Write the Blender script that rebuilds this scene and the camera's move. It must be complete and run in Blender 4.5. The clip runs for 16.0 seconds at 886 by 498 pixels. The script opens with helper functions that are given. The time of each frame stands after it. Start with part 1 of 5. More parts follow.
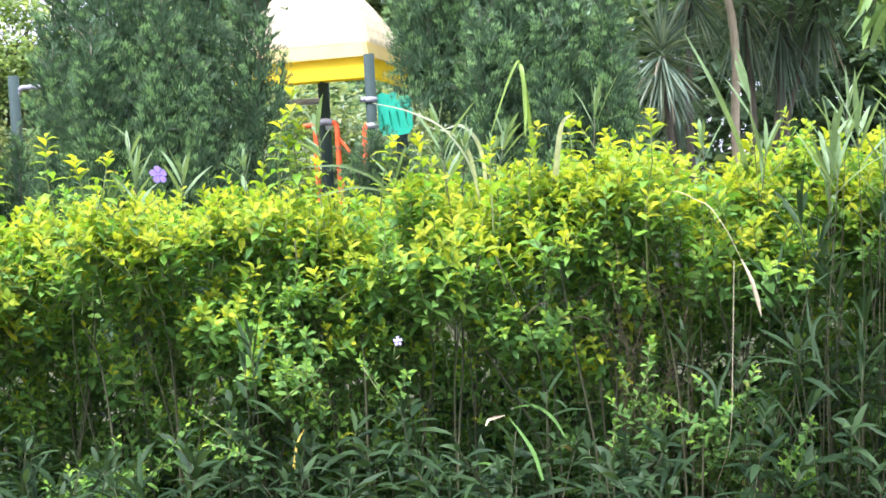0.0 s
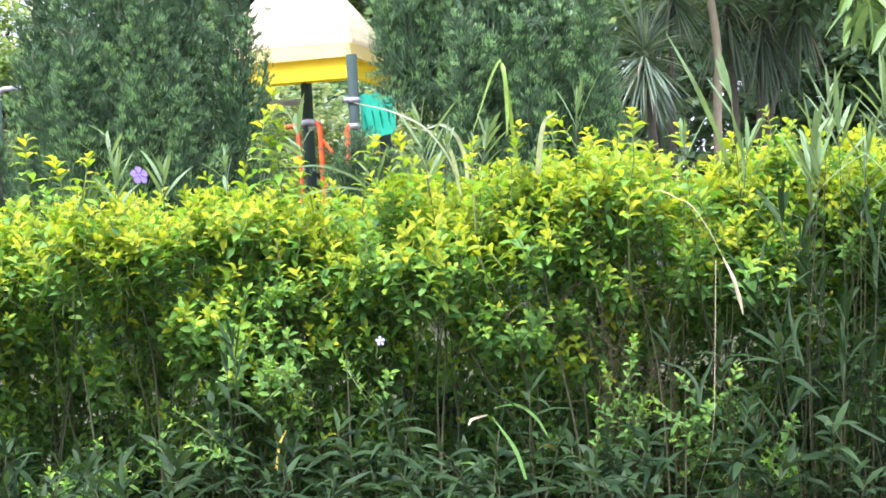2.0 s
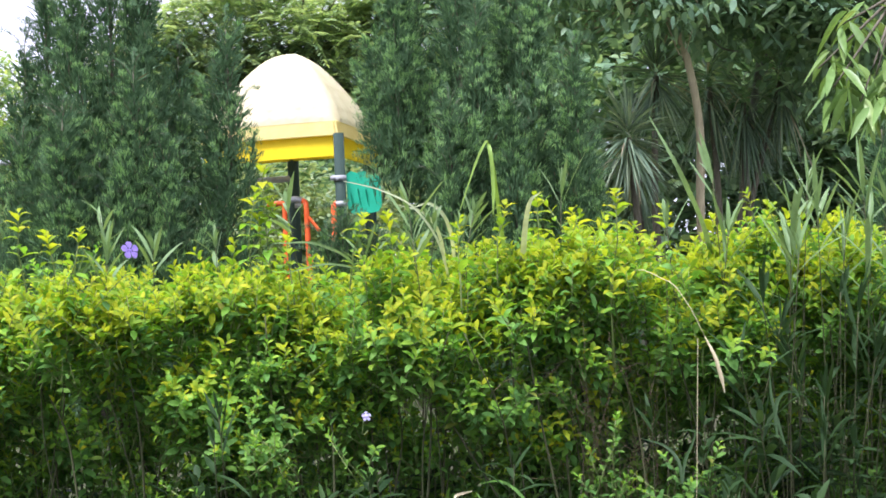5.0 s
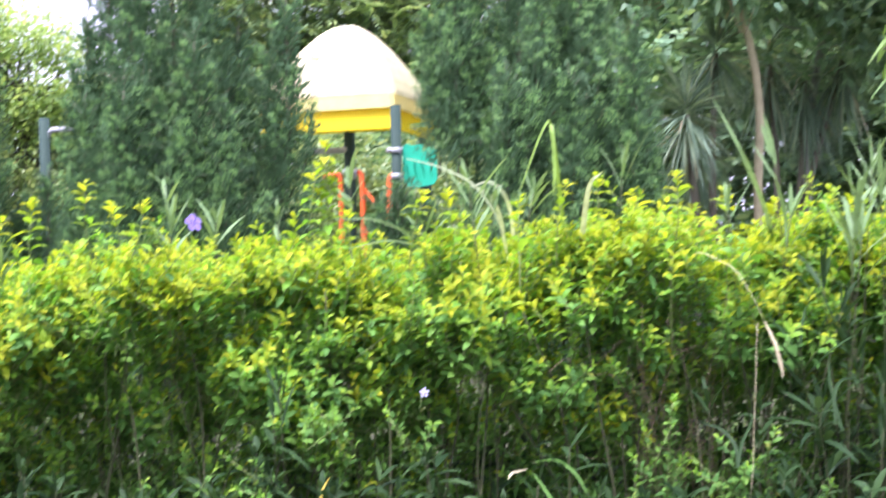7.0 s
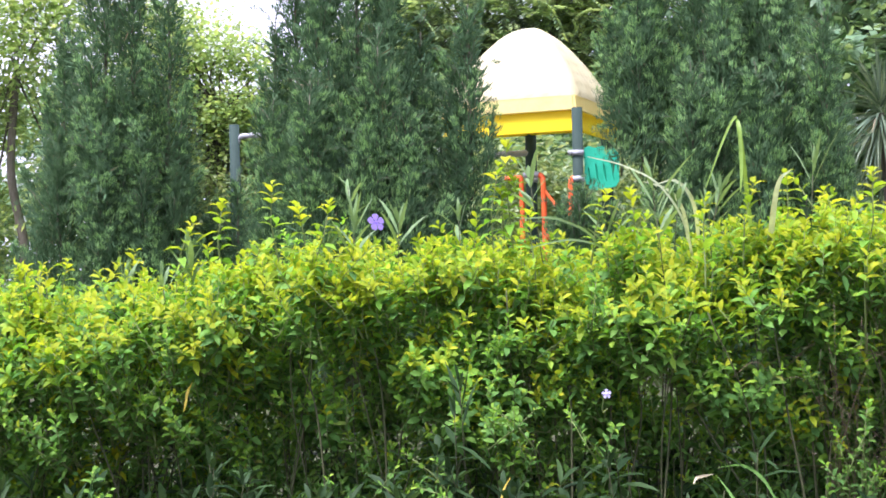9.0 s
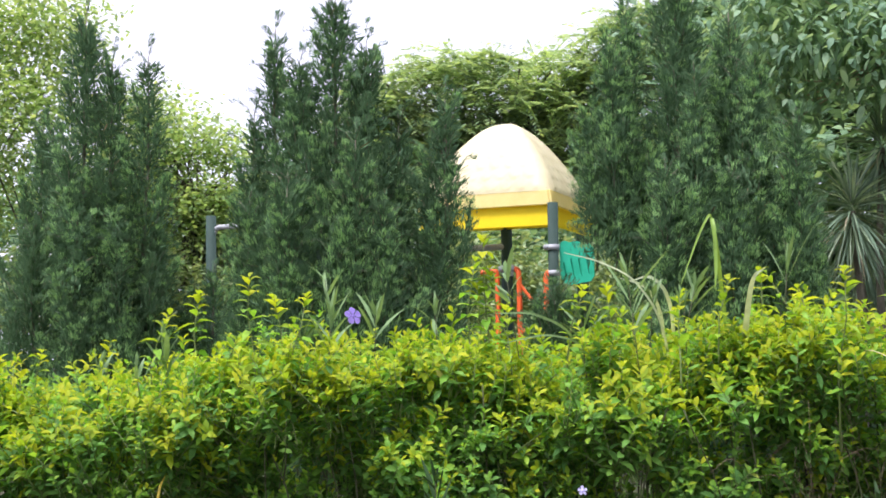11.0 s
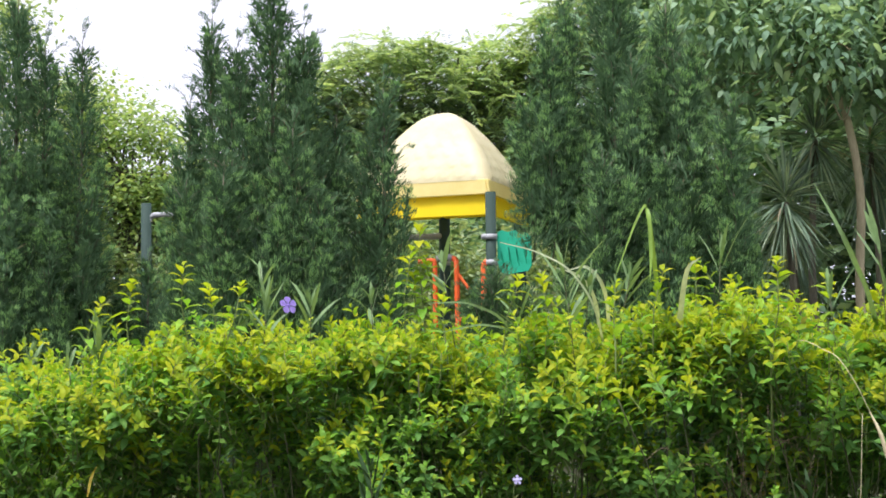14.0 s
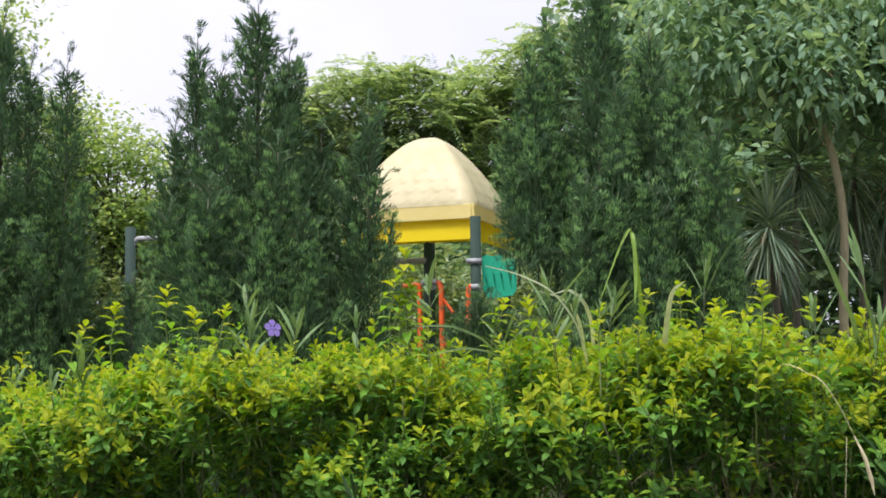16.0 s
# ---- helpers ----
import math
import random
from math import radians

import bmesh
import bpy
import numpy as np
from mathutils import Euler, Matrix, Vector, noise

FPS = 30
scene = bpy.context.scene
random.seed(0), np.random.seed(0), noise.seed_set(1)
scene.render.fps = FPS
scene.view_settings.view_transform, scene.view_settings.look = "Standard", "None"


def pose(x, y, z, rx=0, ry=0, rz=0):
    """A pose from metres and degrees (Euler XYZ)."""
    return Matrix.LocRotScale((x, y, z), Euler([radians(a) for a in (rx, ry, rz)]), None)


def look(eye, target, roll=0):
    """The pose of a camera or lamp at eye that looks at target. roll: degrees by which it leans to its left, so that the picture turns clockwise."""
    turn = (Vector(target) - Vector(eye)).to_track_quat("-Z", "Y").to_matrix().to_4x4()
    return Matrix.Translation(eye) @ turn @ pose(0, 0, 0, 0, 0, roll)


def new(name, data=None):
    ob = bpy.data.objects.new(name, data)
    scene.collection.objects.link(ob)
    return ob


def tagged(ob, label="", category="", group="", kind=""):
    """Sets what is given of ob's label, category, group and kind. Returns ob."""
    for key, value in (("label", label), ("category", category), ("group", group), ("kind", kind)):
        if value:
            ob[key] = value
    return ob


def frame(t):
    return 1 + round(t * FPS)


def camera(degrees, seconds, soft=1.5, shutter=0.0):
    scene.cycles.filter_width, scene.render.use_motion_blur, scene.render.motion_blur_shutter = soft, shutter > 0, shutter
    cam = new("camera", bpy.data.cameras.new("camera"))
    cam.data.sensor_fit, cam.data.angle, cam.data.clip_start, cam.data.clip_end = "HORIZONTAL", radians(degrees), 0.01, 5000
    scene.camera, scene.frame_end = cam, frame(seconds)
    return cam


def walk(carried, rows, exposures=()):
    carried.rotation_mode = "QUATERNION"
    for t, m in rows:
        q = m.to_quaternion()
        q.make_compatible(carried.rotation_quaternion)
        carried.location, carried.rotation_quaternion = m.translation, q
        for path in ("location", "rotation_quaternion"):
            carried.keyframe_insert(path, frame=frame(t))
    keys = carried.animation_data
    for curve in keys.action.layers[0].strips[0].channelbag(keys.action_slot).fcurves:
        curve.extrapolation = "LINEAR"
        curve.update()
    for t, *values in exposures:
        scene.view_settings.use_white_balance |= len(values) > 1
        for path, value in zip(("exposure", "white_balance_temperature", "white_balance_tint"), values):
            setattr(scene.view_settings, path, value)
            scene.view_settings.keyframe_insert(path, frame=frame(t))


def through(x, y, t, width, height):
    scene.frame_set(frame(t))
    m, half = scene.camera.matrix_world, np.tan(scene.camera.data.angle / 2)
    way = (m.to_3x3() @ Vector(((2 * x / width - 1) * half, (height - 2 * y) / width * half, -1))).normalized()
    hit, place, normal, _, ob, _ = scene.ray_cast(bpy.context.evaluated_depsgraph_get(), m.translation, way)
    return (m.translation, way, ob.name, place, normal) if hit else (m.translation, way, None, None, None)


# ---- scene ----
def view(x, y, z, yaw, pitch, roll):
    """A camera pose from its place, and its heading to the left of +y, tilt upwards and roll in degrees."""
    return pose(x, y, z, 90 + pitch, 0, yaw) @ pose(0, 0, 0, 0, 0, roll)


cam = camera(36.9, 16.0, soft=1.7, shutter=0.4)
walk(cam, [
    (0, view(0.0246, 0.0390, 1.5028, 0.000, -1.100, -2.764)),
    (0.5, view(0.0282, 0.0400, 1.5007, -0.197, -1.098, -2.846)),
    (1, view(0.0325, 0.0421, 1.4991, -0.512, -1.077, -2.897)),
    (1.5, view(0.0337, 0.0414, 1.4995, -0.608, -1.107, -2.980)),
    (2, view(0.0299, 0.0435, 1.4996, -0.689, -1.109, -2.989)),
    (2.5, view(0.0300, 0.0425, 1.4996, -0.920, -1.140, -3.061)),
    (3, view(0.0247, 0.0447, 1.4999, -1.033, -1.057, -3.026)),
    (3.5, view(0.0237, 0.0395, 1.4980, -1.384, -0.020, -2.857)),
    (4, view(0.0188, 0.0354, 1.4970, -1.517, 1.227, -2.558)),
    (4.5, view(0.0209, 0.0095, 1.4943, -1.526, 2.209, -2.503)),
    (6.8, view(0.0085, -0.0419, 1.5157, -0.814, 2.266, -1.445)),
    (7, view(-0.0028, -0.0360, 1.5161, 0.749, 1.088, -1.245)),
    (7.5, view(-0.0175, -0.0448, 1.5087, 2.952, -1.158, 0.241)),
    (8, view(-0.0135, -0.0351, 1.5126, 3.763, -1.433, 0.372)),
    (8.5, view(-0.0077, -0.0040, 1.5038, 8.233, 1.130, -0.782)),
    (9, view(-0.0061, -0.0061, 1.5014, 8.543, 1.427, -1.018)),
    (9.5, view(-0.0134, -0.0223, 1.5031, 8.433, 3.001, -1.057)),
    (9.7, view(-0.0096, -0.0309, 1.5027, 8.423, 3.816, -1.094)),
    (11.8, view(-0.0081, -0.0195, 1.5099, 6.419, 5.479, -0.284)),
    (12, view(-0.0063, -0.0198, 1.5104, 6.164, 5.308, -0.306)),
    (12.5, view(-0.0036, -0.0154, 1.5086, 5.706, 4.508, -0.441)),
    (13, view(-0.0053, -0.0124, 1.5083, 5.508, 4.386, -0.508)),
    (13.5, view(-0.0064, -0.0097, 1.5067, 5.243, 4.127, -0.519)),
    (14, view(-0.0042, -0.0100, 1.5083, 4.753, 4.905, -0.552)),
    (14.5, view(-0.0054, -0.0082, 1.5066, 4.460, 5.161, -0.499)),
    (15, view(-0.0068, -0.0086, 1.5053, 4.418, 5.372, -0.450)),
    (15.5, view(-0.0073, -0.0122, 1.5053, 4.342, 5.597, -0.452)),
    (16, view(-0.0053, -0.0103, 1.5041, 4.081, 5.969, -0.500)),
], exposures=[(0, 1.38, 5600, 37), (3.0, 1.38, 5600, 37), (4.0, 1.06, 5700, 33), (4.6, 0.82, 5750, 29), (6.8, 1.28, 5650, 35), (7.5, 1.58, 5600, 39), (8.5, 1.32, 5600, 38),
              (9.0, 1.04, 5700, 35), (9.3, 0.90, 5750, 33), (9.7, 0.68, 5800, 30), (11.8, 0.60, 5950, 28), (13.0, 0.80, 5950, 28), (14.0, 0.48, 6050, 24), (16.0, 0.12, 6150, 23)])

# ---- sky and sun: bright hazy overcast, a soft high sun ----
SUN_EL, SUN_AZ = 67.0, -146.0
world = bpy.data.worlds.new("hazy_sky")
scene.world = world
world.use_nodes = True
wn = world.node_tree.nodes
wn.clear()
sky = wn.new("ShaderNodeTexSky")
sky.sky_type, sky.sun_disc = "NISHITA", False
sky.sun_elevation, sky.sun_rotation = radians(SUN_EL), radians(SUN_AZ)
sky.dust_density, sky.air_density = 6.0, 1.5
dim = wn.new("ShaderNodeVectorMath")
dim.operation = "SCALE"
dim.inputs["Scale"].default_value = 0.10
cloud = wn.new("ShaderNodeTexNoise")
cloud.inputs["Scale"].default_value, cloud.inputs["Detail"].default_value = 2.2, 6
ramp = wn.new("ShaderNodeValToRGB")
ramp.color_ramp.elements[0].position, ramp.color_ramp.elements[0].color = 0.3, (0.74, 0.77, 0.83, 1)
ramp.color_ramp.elements[1].position, ramp.color_ramp.elements[1].color = 0.7, (0.95, 0.96, 0.98, 1)
mixw = wn.new("ShaderNodeMix")
mixw.data_type = "RGBA"
mixw.inputs["Factor"].default_value = 0.82
bg = wn.new("ShaderNodeBackground")
bg.inputs["Strength"].default_value = 1.2
wout = wn.new("ShaderNodeOutputWorld")
wl = world.node_tree.links
wl.new(sky.outputs["Color"], dim.inputs[0])
wl.new(cloud.outputs["Fac"], ramp.inputs["Fac"])
wl.new(dim.outputs["Vector"], mixw.inputs["A"])
wl.new(ramp.outputs["Color"], mixw.inputs["B"])
wl.new(mixw.outputs["Result"], bg.inputs["Color"])
wl.new(bg.outputs["Background"], wout.inputs["Surface"])

sun = new("sun", bpy.data.lights.new("sun", "SUN"))
sun.data.energy, sun.data.angle, sun.data.color = 4.2, radians(18), (1.0, 0.96, 0.88)
toward = Vector((math.sin(radians(SUN_AZ)) * math.cos(radians(SUN_EL)), math.cos(radians(SUN_AZ)) * math.cos(radians(SUN_EL)), math.sin(radians(SUN_EL))))
sun.matrix_world = look(toward * 50, (0, 0, 0))


# ---- materials ----
def material(name):
    m = bpy.data.materials.new(name)
    m.use_nodes = True
    nt = m.node_tree
    return m, nt, nt.nodes["Principled BSDF"], nt.nodes["Material Output"]


def ramp_node(nt, stops):
    r = nt.nodes.new("ShaderNodeValToRGB")
    e = r.color_ramp.elements
    e[0].position, e[0].color = stops[0][0], (*stops[0][1], 1)
    e[1].position, e[1].color = stops[-1][0], (*stops[-1][1], 1)
    for p, c in stops[1:-1]:
        n = e.new(p)
        n.color = (*c, 1)
    return r


def leaf_material(name, stops, through=0.35, rough=0.45, spot=60.0, glow=(1.25, 1.15, 0.6), shine=0.3):
    """Foliage: a colour for each leaf, blotches, some gloss, and light that comes through."""
    m, nt, b, out = material(name)
    geo = nt.nodes.new("ShaderNodeNewGeometry")
    r = ramp_node(nt, stops)
    nt.links.new(geo.outputs["Random Per Island"], r.inputs["Fac"])
    tex = nt.nodes.new("ShaderNodeTexCoord")
    n = nt.nodes.new("ShaderNodeTexNoise")
    n.inputs["Scale"].default_value = spot
    n.inputs["Detail"].default_value = 3
    nt.links.new(tex.outputs["Object"], n.inputs["Vector"])
    big = nt.nodes.new("ShaderNodeTexNoise")
    big.inputs["Scale"].default_value = 3.0
    nt.links.new(tex.outputs["Object"], big.inputs["Vector"])
    add = nt.nodes.new("ShaderNodeMath")
    add.operation = "ADD"
    nt.links.new(n.outputs["Fac"], add.inputs[0])
    nt.links.new(big.outputs["Fac"], add.inputs[1])
    rng = nt.nodes.new("ShaderNodeMapRange")
    rng.inputs["From Min"].default_value, rng.inputs["From Max"].default_value = 0.6, 1.4
    rng.inputs["To Min"].default_value, rng.inputs["To Max"].default_value = 0.72, 1.25
    nt.links.new(add.outputs[0], rng.inputs["Value"])
    mul = nt.nodes.new("ShaderNodeVectorMath")
    mul.operation = "SCALE"
    nt.links.new(r.outputs["Color"], mul.inputs[0])
    nt.links.new(rng.outputs["Result"], mul.inputs["Scale"])
    nt.links.new(mul.outputs["Vector"], b.inputs["Base Color"])
    b.inputs["Roughness"].default_value = rough
    b.inputs["Specular IOR Level"].default_value = shine
    tr = nt.nodes.new("ShaderNodeBsdfTranslucent")
    tint = nt.nodes.new("ShaderNodeVectorMath")
    tint.operation = "MULTIPLY"
    tint.inputs[1].default_value = glow
    nt.links.new(mul.outputs["Vector"], tint.inputs[0])
    nt.links.new(tint.outputs["Vector"], tr.inputs["Color"])
    mix = nt.nodes.new("ShaderNodeMixShader")
    mix.inputs["Fac"].default_value = through
    nt.links.new(b.outputs["BSDF"], mix.inputs[1])
    nt.links.new(tr.outputs["BSDF"], mix.inputs[2])
    nt.links.new(mix.outputs["Shader"], out.inputs["Surface"])
    return m


def solid_material(name, dark, light, rough=0.6, scale=8.0, stretch=(1, 1, 1), bump=0.2, fine=90.0, metal=0.0, through=0.0):
    """A solid surface with stains, grain and fine relief."""
    m, nt, b, out = material(name)
    tex = nt.nodes.new("ShaderNodeTexCoord")
    mp = nt.nodes.new("ShaderNodeMapping")
    mp.inputs["Scale"].default_value = stretch
    nt.links.new(tex.outputs["Object"], mp.inputs["Vector"])
    n1 = nt.nodes.new("ShaderNodeTexNoise")
    n1.inputs["Scale"].default_value, n1.inputs["Detail"].default_value = scale, 6
    n2 = nt.nodes.new("ShaderNodeTexNoise")
    n2.inputs["Scale"].default_value, n2.inputs["Detail"].default_value = fine, 4
    for n in (n1, n2):
        nt.links.new(mp.outputs["Vector"], n.inputs["Vector"])
    mean = nt.nodes.new("ShaderNodeMix")
    mean.inputs["Factor"].default_value = 0.35
    nt.links.new(n1.outputs["Fac"], mean.inputs["A"])
    nt.links.new(n2.outputs["Fac"], mean.inputs["B"])
    r = ramp_node(nt, [(0.32, dark), (0.66, light)])
    nt.links.new(mean.outputs["Result"], r.inputs["Fac"])
    nt.links.new(r.outputs["Color"], b.inputs["Base Color"])
    bp = nt.nodes.new("ShaderNodeBump")
    bp.inputs["Strength"].default_value = bump
    bp.inputs["Distance"].default_value = 0.01
    nt.links.new(n2.outputs["Fac"], bp.inputs["Height"])
    nt.links.new(bp.outputs["Normal"], b.inputs["Normal"])
    b.inputs["Roughness"].default_value, b.inputs["Metallic"].default_value = rough, metal
    b.inputs["Specular IOR Level"].default_value = 0.25
    if through:
        tr = nt.nodes.new("ShaderNodeBsdfTranslucent")
        nt.links.new(r.outputs["Color"], tr.inputs["Color"])
        mix = nt.nodes.new("ShaderNodeMixShader")
        mix.inputs["Fac"].default_value = through
        nt.links.new(b.outputs["BSDF"], mix.inputs[1])
        nt.links.new(tr.outputs["BSDF"], mix.inputs[2])
        nt.links.new(mix.outputs["Shader"], out.inputs["Surface"])
    return m


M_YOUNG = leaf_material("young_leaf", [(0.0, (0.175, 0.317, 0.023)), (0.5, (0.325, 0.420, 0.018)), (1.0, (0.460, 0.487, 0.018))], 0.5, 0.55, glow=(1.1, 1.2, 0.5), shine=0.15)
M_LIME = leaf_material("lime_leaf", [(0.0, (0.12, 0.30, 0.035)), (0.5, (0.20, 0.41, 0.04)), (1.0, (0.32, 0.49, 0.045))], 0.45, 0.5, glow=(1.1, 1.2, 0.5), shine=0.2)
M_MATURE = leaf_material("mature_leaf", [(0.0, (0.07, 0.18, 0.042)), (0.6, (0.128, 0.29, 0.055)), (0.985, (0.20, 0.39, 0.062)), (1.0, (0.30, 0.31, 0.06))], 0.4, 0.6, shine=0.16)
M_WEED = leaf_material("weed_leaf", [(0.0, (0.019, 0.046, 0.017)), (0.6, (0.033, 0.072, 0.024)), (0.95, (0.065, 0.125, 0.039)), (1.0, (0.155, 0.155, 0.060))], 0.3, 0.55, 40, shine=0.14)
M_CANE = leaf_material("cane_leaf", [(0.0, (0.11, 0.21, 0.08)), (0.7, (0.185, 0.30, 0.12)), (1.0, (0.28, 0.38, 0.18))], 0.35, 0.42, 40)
M_PALE_BLADE = leaf_material("pale_blade", [(0.0, (0.40, 0.48, 0.30)), (1.0, (0.52, 0.60, 0.40))], 0.35, 0.4, 40)
M_GREY_BARK = solid_material("grey_bark", (0.13, 0.14, 0.11), (0.30, 0.30, 0.25), 0.85, 7, (1, 1, 0.25), 0.5, 50)
M_REED = leaf_material("reed_leaf", [(0.0, (0.17, 0.31, 0.05)), (1.0, (0.25, 0.39, 0.08))], 0.4, 0.45, 40)
M_DRY = solid_material("dry_grass", (0.46, 0.40, 0.22), (0.72, 0.65, 0.42), 0.7, 20, (1, 1, 1), 0.1, 120, through=0.25)
M_YELLOW_LEAF = leaf_material("dying_leaf", [(0.0, (0.55, 0.42, 0.04)), (1.0, (0.65, 0.52, 0.08))], 0.4)
M_PETAL = leaf_material("violet_petal", [(0.0, (0.27, 0.19, 0.58)), (1.0, (0.38, 0.29, 0.70))], 0.4, 0.6, 80, (1.1, 1.0, 1.1))
M_PALE_PETAL = leaf_material("pale_petal", [(0.0, (0.48, 0.46, 0.70)), (1.0, (0.60, 0.58, 0.78))], 0.35, 0.6, 80, (1, 1, 1.05))
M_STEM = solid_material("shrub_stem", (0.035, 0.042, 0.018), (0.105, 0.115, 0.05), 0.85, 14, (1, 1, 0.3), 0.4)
M_GREEN_STEM = solid_material("green_stem", (0.10, 0.15, 0.04), (0.22, 0.28, 0.09), 0.6, 20, (1, 1, 0.3), 0.2)
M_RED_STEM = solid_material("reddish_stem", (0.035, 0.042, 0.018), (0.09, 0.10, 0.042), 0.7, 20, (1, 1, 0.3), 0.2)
M_TWIG = solid_material("dry_twig", (0.13, 0.09, 0.055), (0.27, 0.20, 0.13), 0.85, 20, (1, 1, 0.3), 0.3)
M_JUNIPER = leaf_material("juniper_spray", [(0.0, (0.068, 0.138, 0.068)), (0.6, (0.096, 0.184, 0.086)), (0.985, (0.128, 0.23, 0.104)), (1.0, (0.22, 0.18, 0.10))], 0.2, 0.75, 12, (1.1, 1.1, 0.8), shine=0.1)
# new-growth green that also paints the lit side of the tufts
M_JUNIPER_LIT_TIP = leaf_material("juniper_lit_tip", [(0.0, (0.18, 0.36, 0.125)), (0.7, (0.25, 0.45, 0.15)), (1.0, (0.32, 0.52, 0.18))], 0.25, 0.75, 12, (1.1, 1.1, 0.8), shine=0.1)
M_BARK = solid_material("bark", (0.065, 0.062, 0.042), (0.18, 0.165, 0.115), 0.9, 6, (1, 1, 0.2), 0.7, 50)
M_PALE_BARK = solid_material("pale_bark", (0.235, 0.205, 0.115), (0.44, 0.39, 0.235), 0.85, 7, (1, 1, 0.25), 0.5, 50)
M_BIGLEAF = leaf_material("broad_leaf", [(0.0, (0.162, 0.281, 0.184)), (0.6, (0.227, 0.378, 0.238)), (1.0, (0.335, 0.486, 0.302))], 0.5, 0.6, 14, shine=0.12)
M_LANCE = leaf_material("lance_leaf", [(0.0, (0.12, 0.22, 0.06)), (0.6, (0.18, 0.32, 0.08)), (1.0, (0.28, 0.40, 0.12))], 0.35, 0.38, 20)
M_DRACAENA = leaf_material("strap_leaf", [(0.0, (0.11, 0.18, 0.12)), (0.6, (0.20, 0.30, 0.20)), (0.9, (0.34, 0.44, 0.28)), (1.0, (0.42, 0.36, 0.24))], 0.35, 0.45, 20)
M_LIGHT_CROWN = leaf_material("light_crown_leaf", [(0.0, (0.19, 0.31, 0.12)), (0.6, (0.30, 0.45, 0.17)), (1.0, (0.46, 0.58, 0.23))], 0.55, 0.5, 1.2)
M_FAR_CROWN = leaf_material("far_crown_leaf", [(0.0, (0.184, 0.287, 0.184)), (0.6, (0.287, 0.425, 0.218)), (1.0, (0.460, 0.598, 0.241))], 0.58, 0.5, 0.6)
M_WOODS = leaf_material("woods_leaf", [(0.0, (0.11, 0.21, 0.12)), (0.7, (0.20, 0.34, 0.18)), (1.0, (0.32, 0.46, 0.24))], 0.42, 0.55, 5)
M_SHRUBBERY = leaf_material("shrubbery_leaf", [(0.0, (0.15, 0.23, 0.10)), (0.7, (0.26, 0.36, 0.16)), (1.0, (0.40, 0.47, 0.26))], 0.45, 0.5, 8)
M_GROUND = solid_material("soil_and_moss", (0.03, 0.027, 0.017), (0.075, 0.085, 0.04), 0.95, 1.5, (1, 1, 1), 0.6, 30)
M_GRASS = leaf_material("lawn_grass", [(0.0, (0.05, 0.10, 0.025)), (1.0, (0.12, 0.19, 0.05))], 0.3, 0.6)
M_ROOF = solid_material("cream_plastic", (0.60, 0.55, 0.31), (0.70, 0.66, 0.41), 0.45, 5, (1, 1, 1), 0.05, 60, through=0.25)
M_RIM = solid_material("pale_yellow_plastic", (0.84, 0.74, 0.28), (0.90, 0.81, 0.36), 0.45, 5, (1, 1, 1), 0.05, 60, through=0.45)
M_ROOF_IN = solid_material("yellow_plastic", (0.94, 0.78, 0.006), (0.97, 0.84, 0.01), 0.45, 5, (1, 1, 1), 0.05, 60, through=0.5)
M_POST = solid_material("green_grey_paint", (0.021, 0.045, 0.035), (0.040, 0.070, 0.055), 0.8, 9, (1, 1, 0.4), 0.1)
M_CLAMP = solid_material("grey_plastic", (0.27, 0.29, 0.29), (0.40, 0.42, 0.42), 0.5, 12, (1, 1, 1), 0.1)
M_ORANGE = solid_material("orange_paint", (0.72, 0.10, 0.02), (0.85, 0.17, 0.04), 0.4, 10, (1, 1, 1), 0.08)
M_PANEL = solid_material("teal_plastic", (0.014, 0.40, 0.22), (0.028, 0.51, 0.30), 0.45, 6, (1, 1, 1), 0.06)
M_RED = solid_material("red_plastic", (0.55, 0.03, 0.02), (0.70, 0.06, 0.03), 0.4, 10, (1, 1, 1), 0.08)
M_DECK = solid_material("deck_coating", (0.10, 0.12, 0.12), (0.18, 0.20, 0.20), 0.7, 20, (1, 1, 1), 0.3)

rng = np.random.default_rng(11)


# ---- mesh tools ----
def unit(v):
    v = np.asarray(v, float)
    return v / np.maximum(np.linalg.norm(v, axis=-1, keepdims=True), 1e-9)


def mesh_of(name, verts, tris, mat, smooth=True):
    me = bpy.data.meshes.new(name)
    verts, tris = np.asarray(verts, np.float32), np.asarray(tris, np.int32)
    me.vertices.add(len(verts))
    me.vertices.foreach_set("co", verts.ravel())
    me.loops.add(tris.size)
    me.loops.foreach_set("vertex_index", tris.ravel())
    me.polygons.add(len(tris))
    me.polygons.foreach_set("loop_start", np.arange(0, tris.size, 3, dtype=np.int32))
    me.polygons.foreach_set("use_smooth", np.full(len(tris), smooth))
    me.update(calc_edges=True)
    me.validate()
    me.materials.append(mat)
    return me


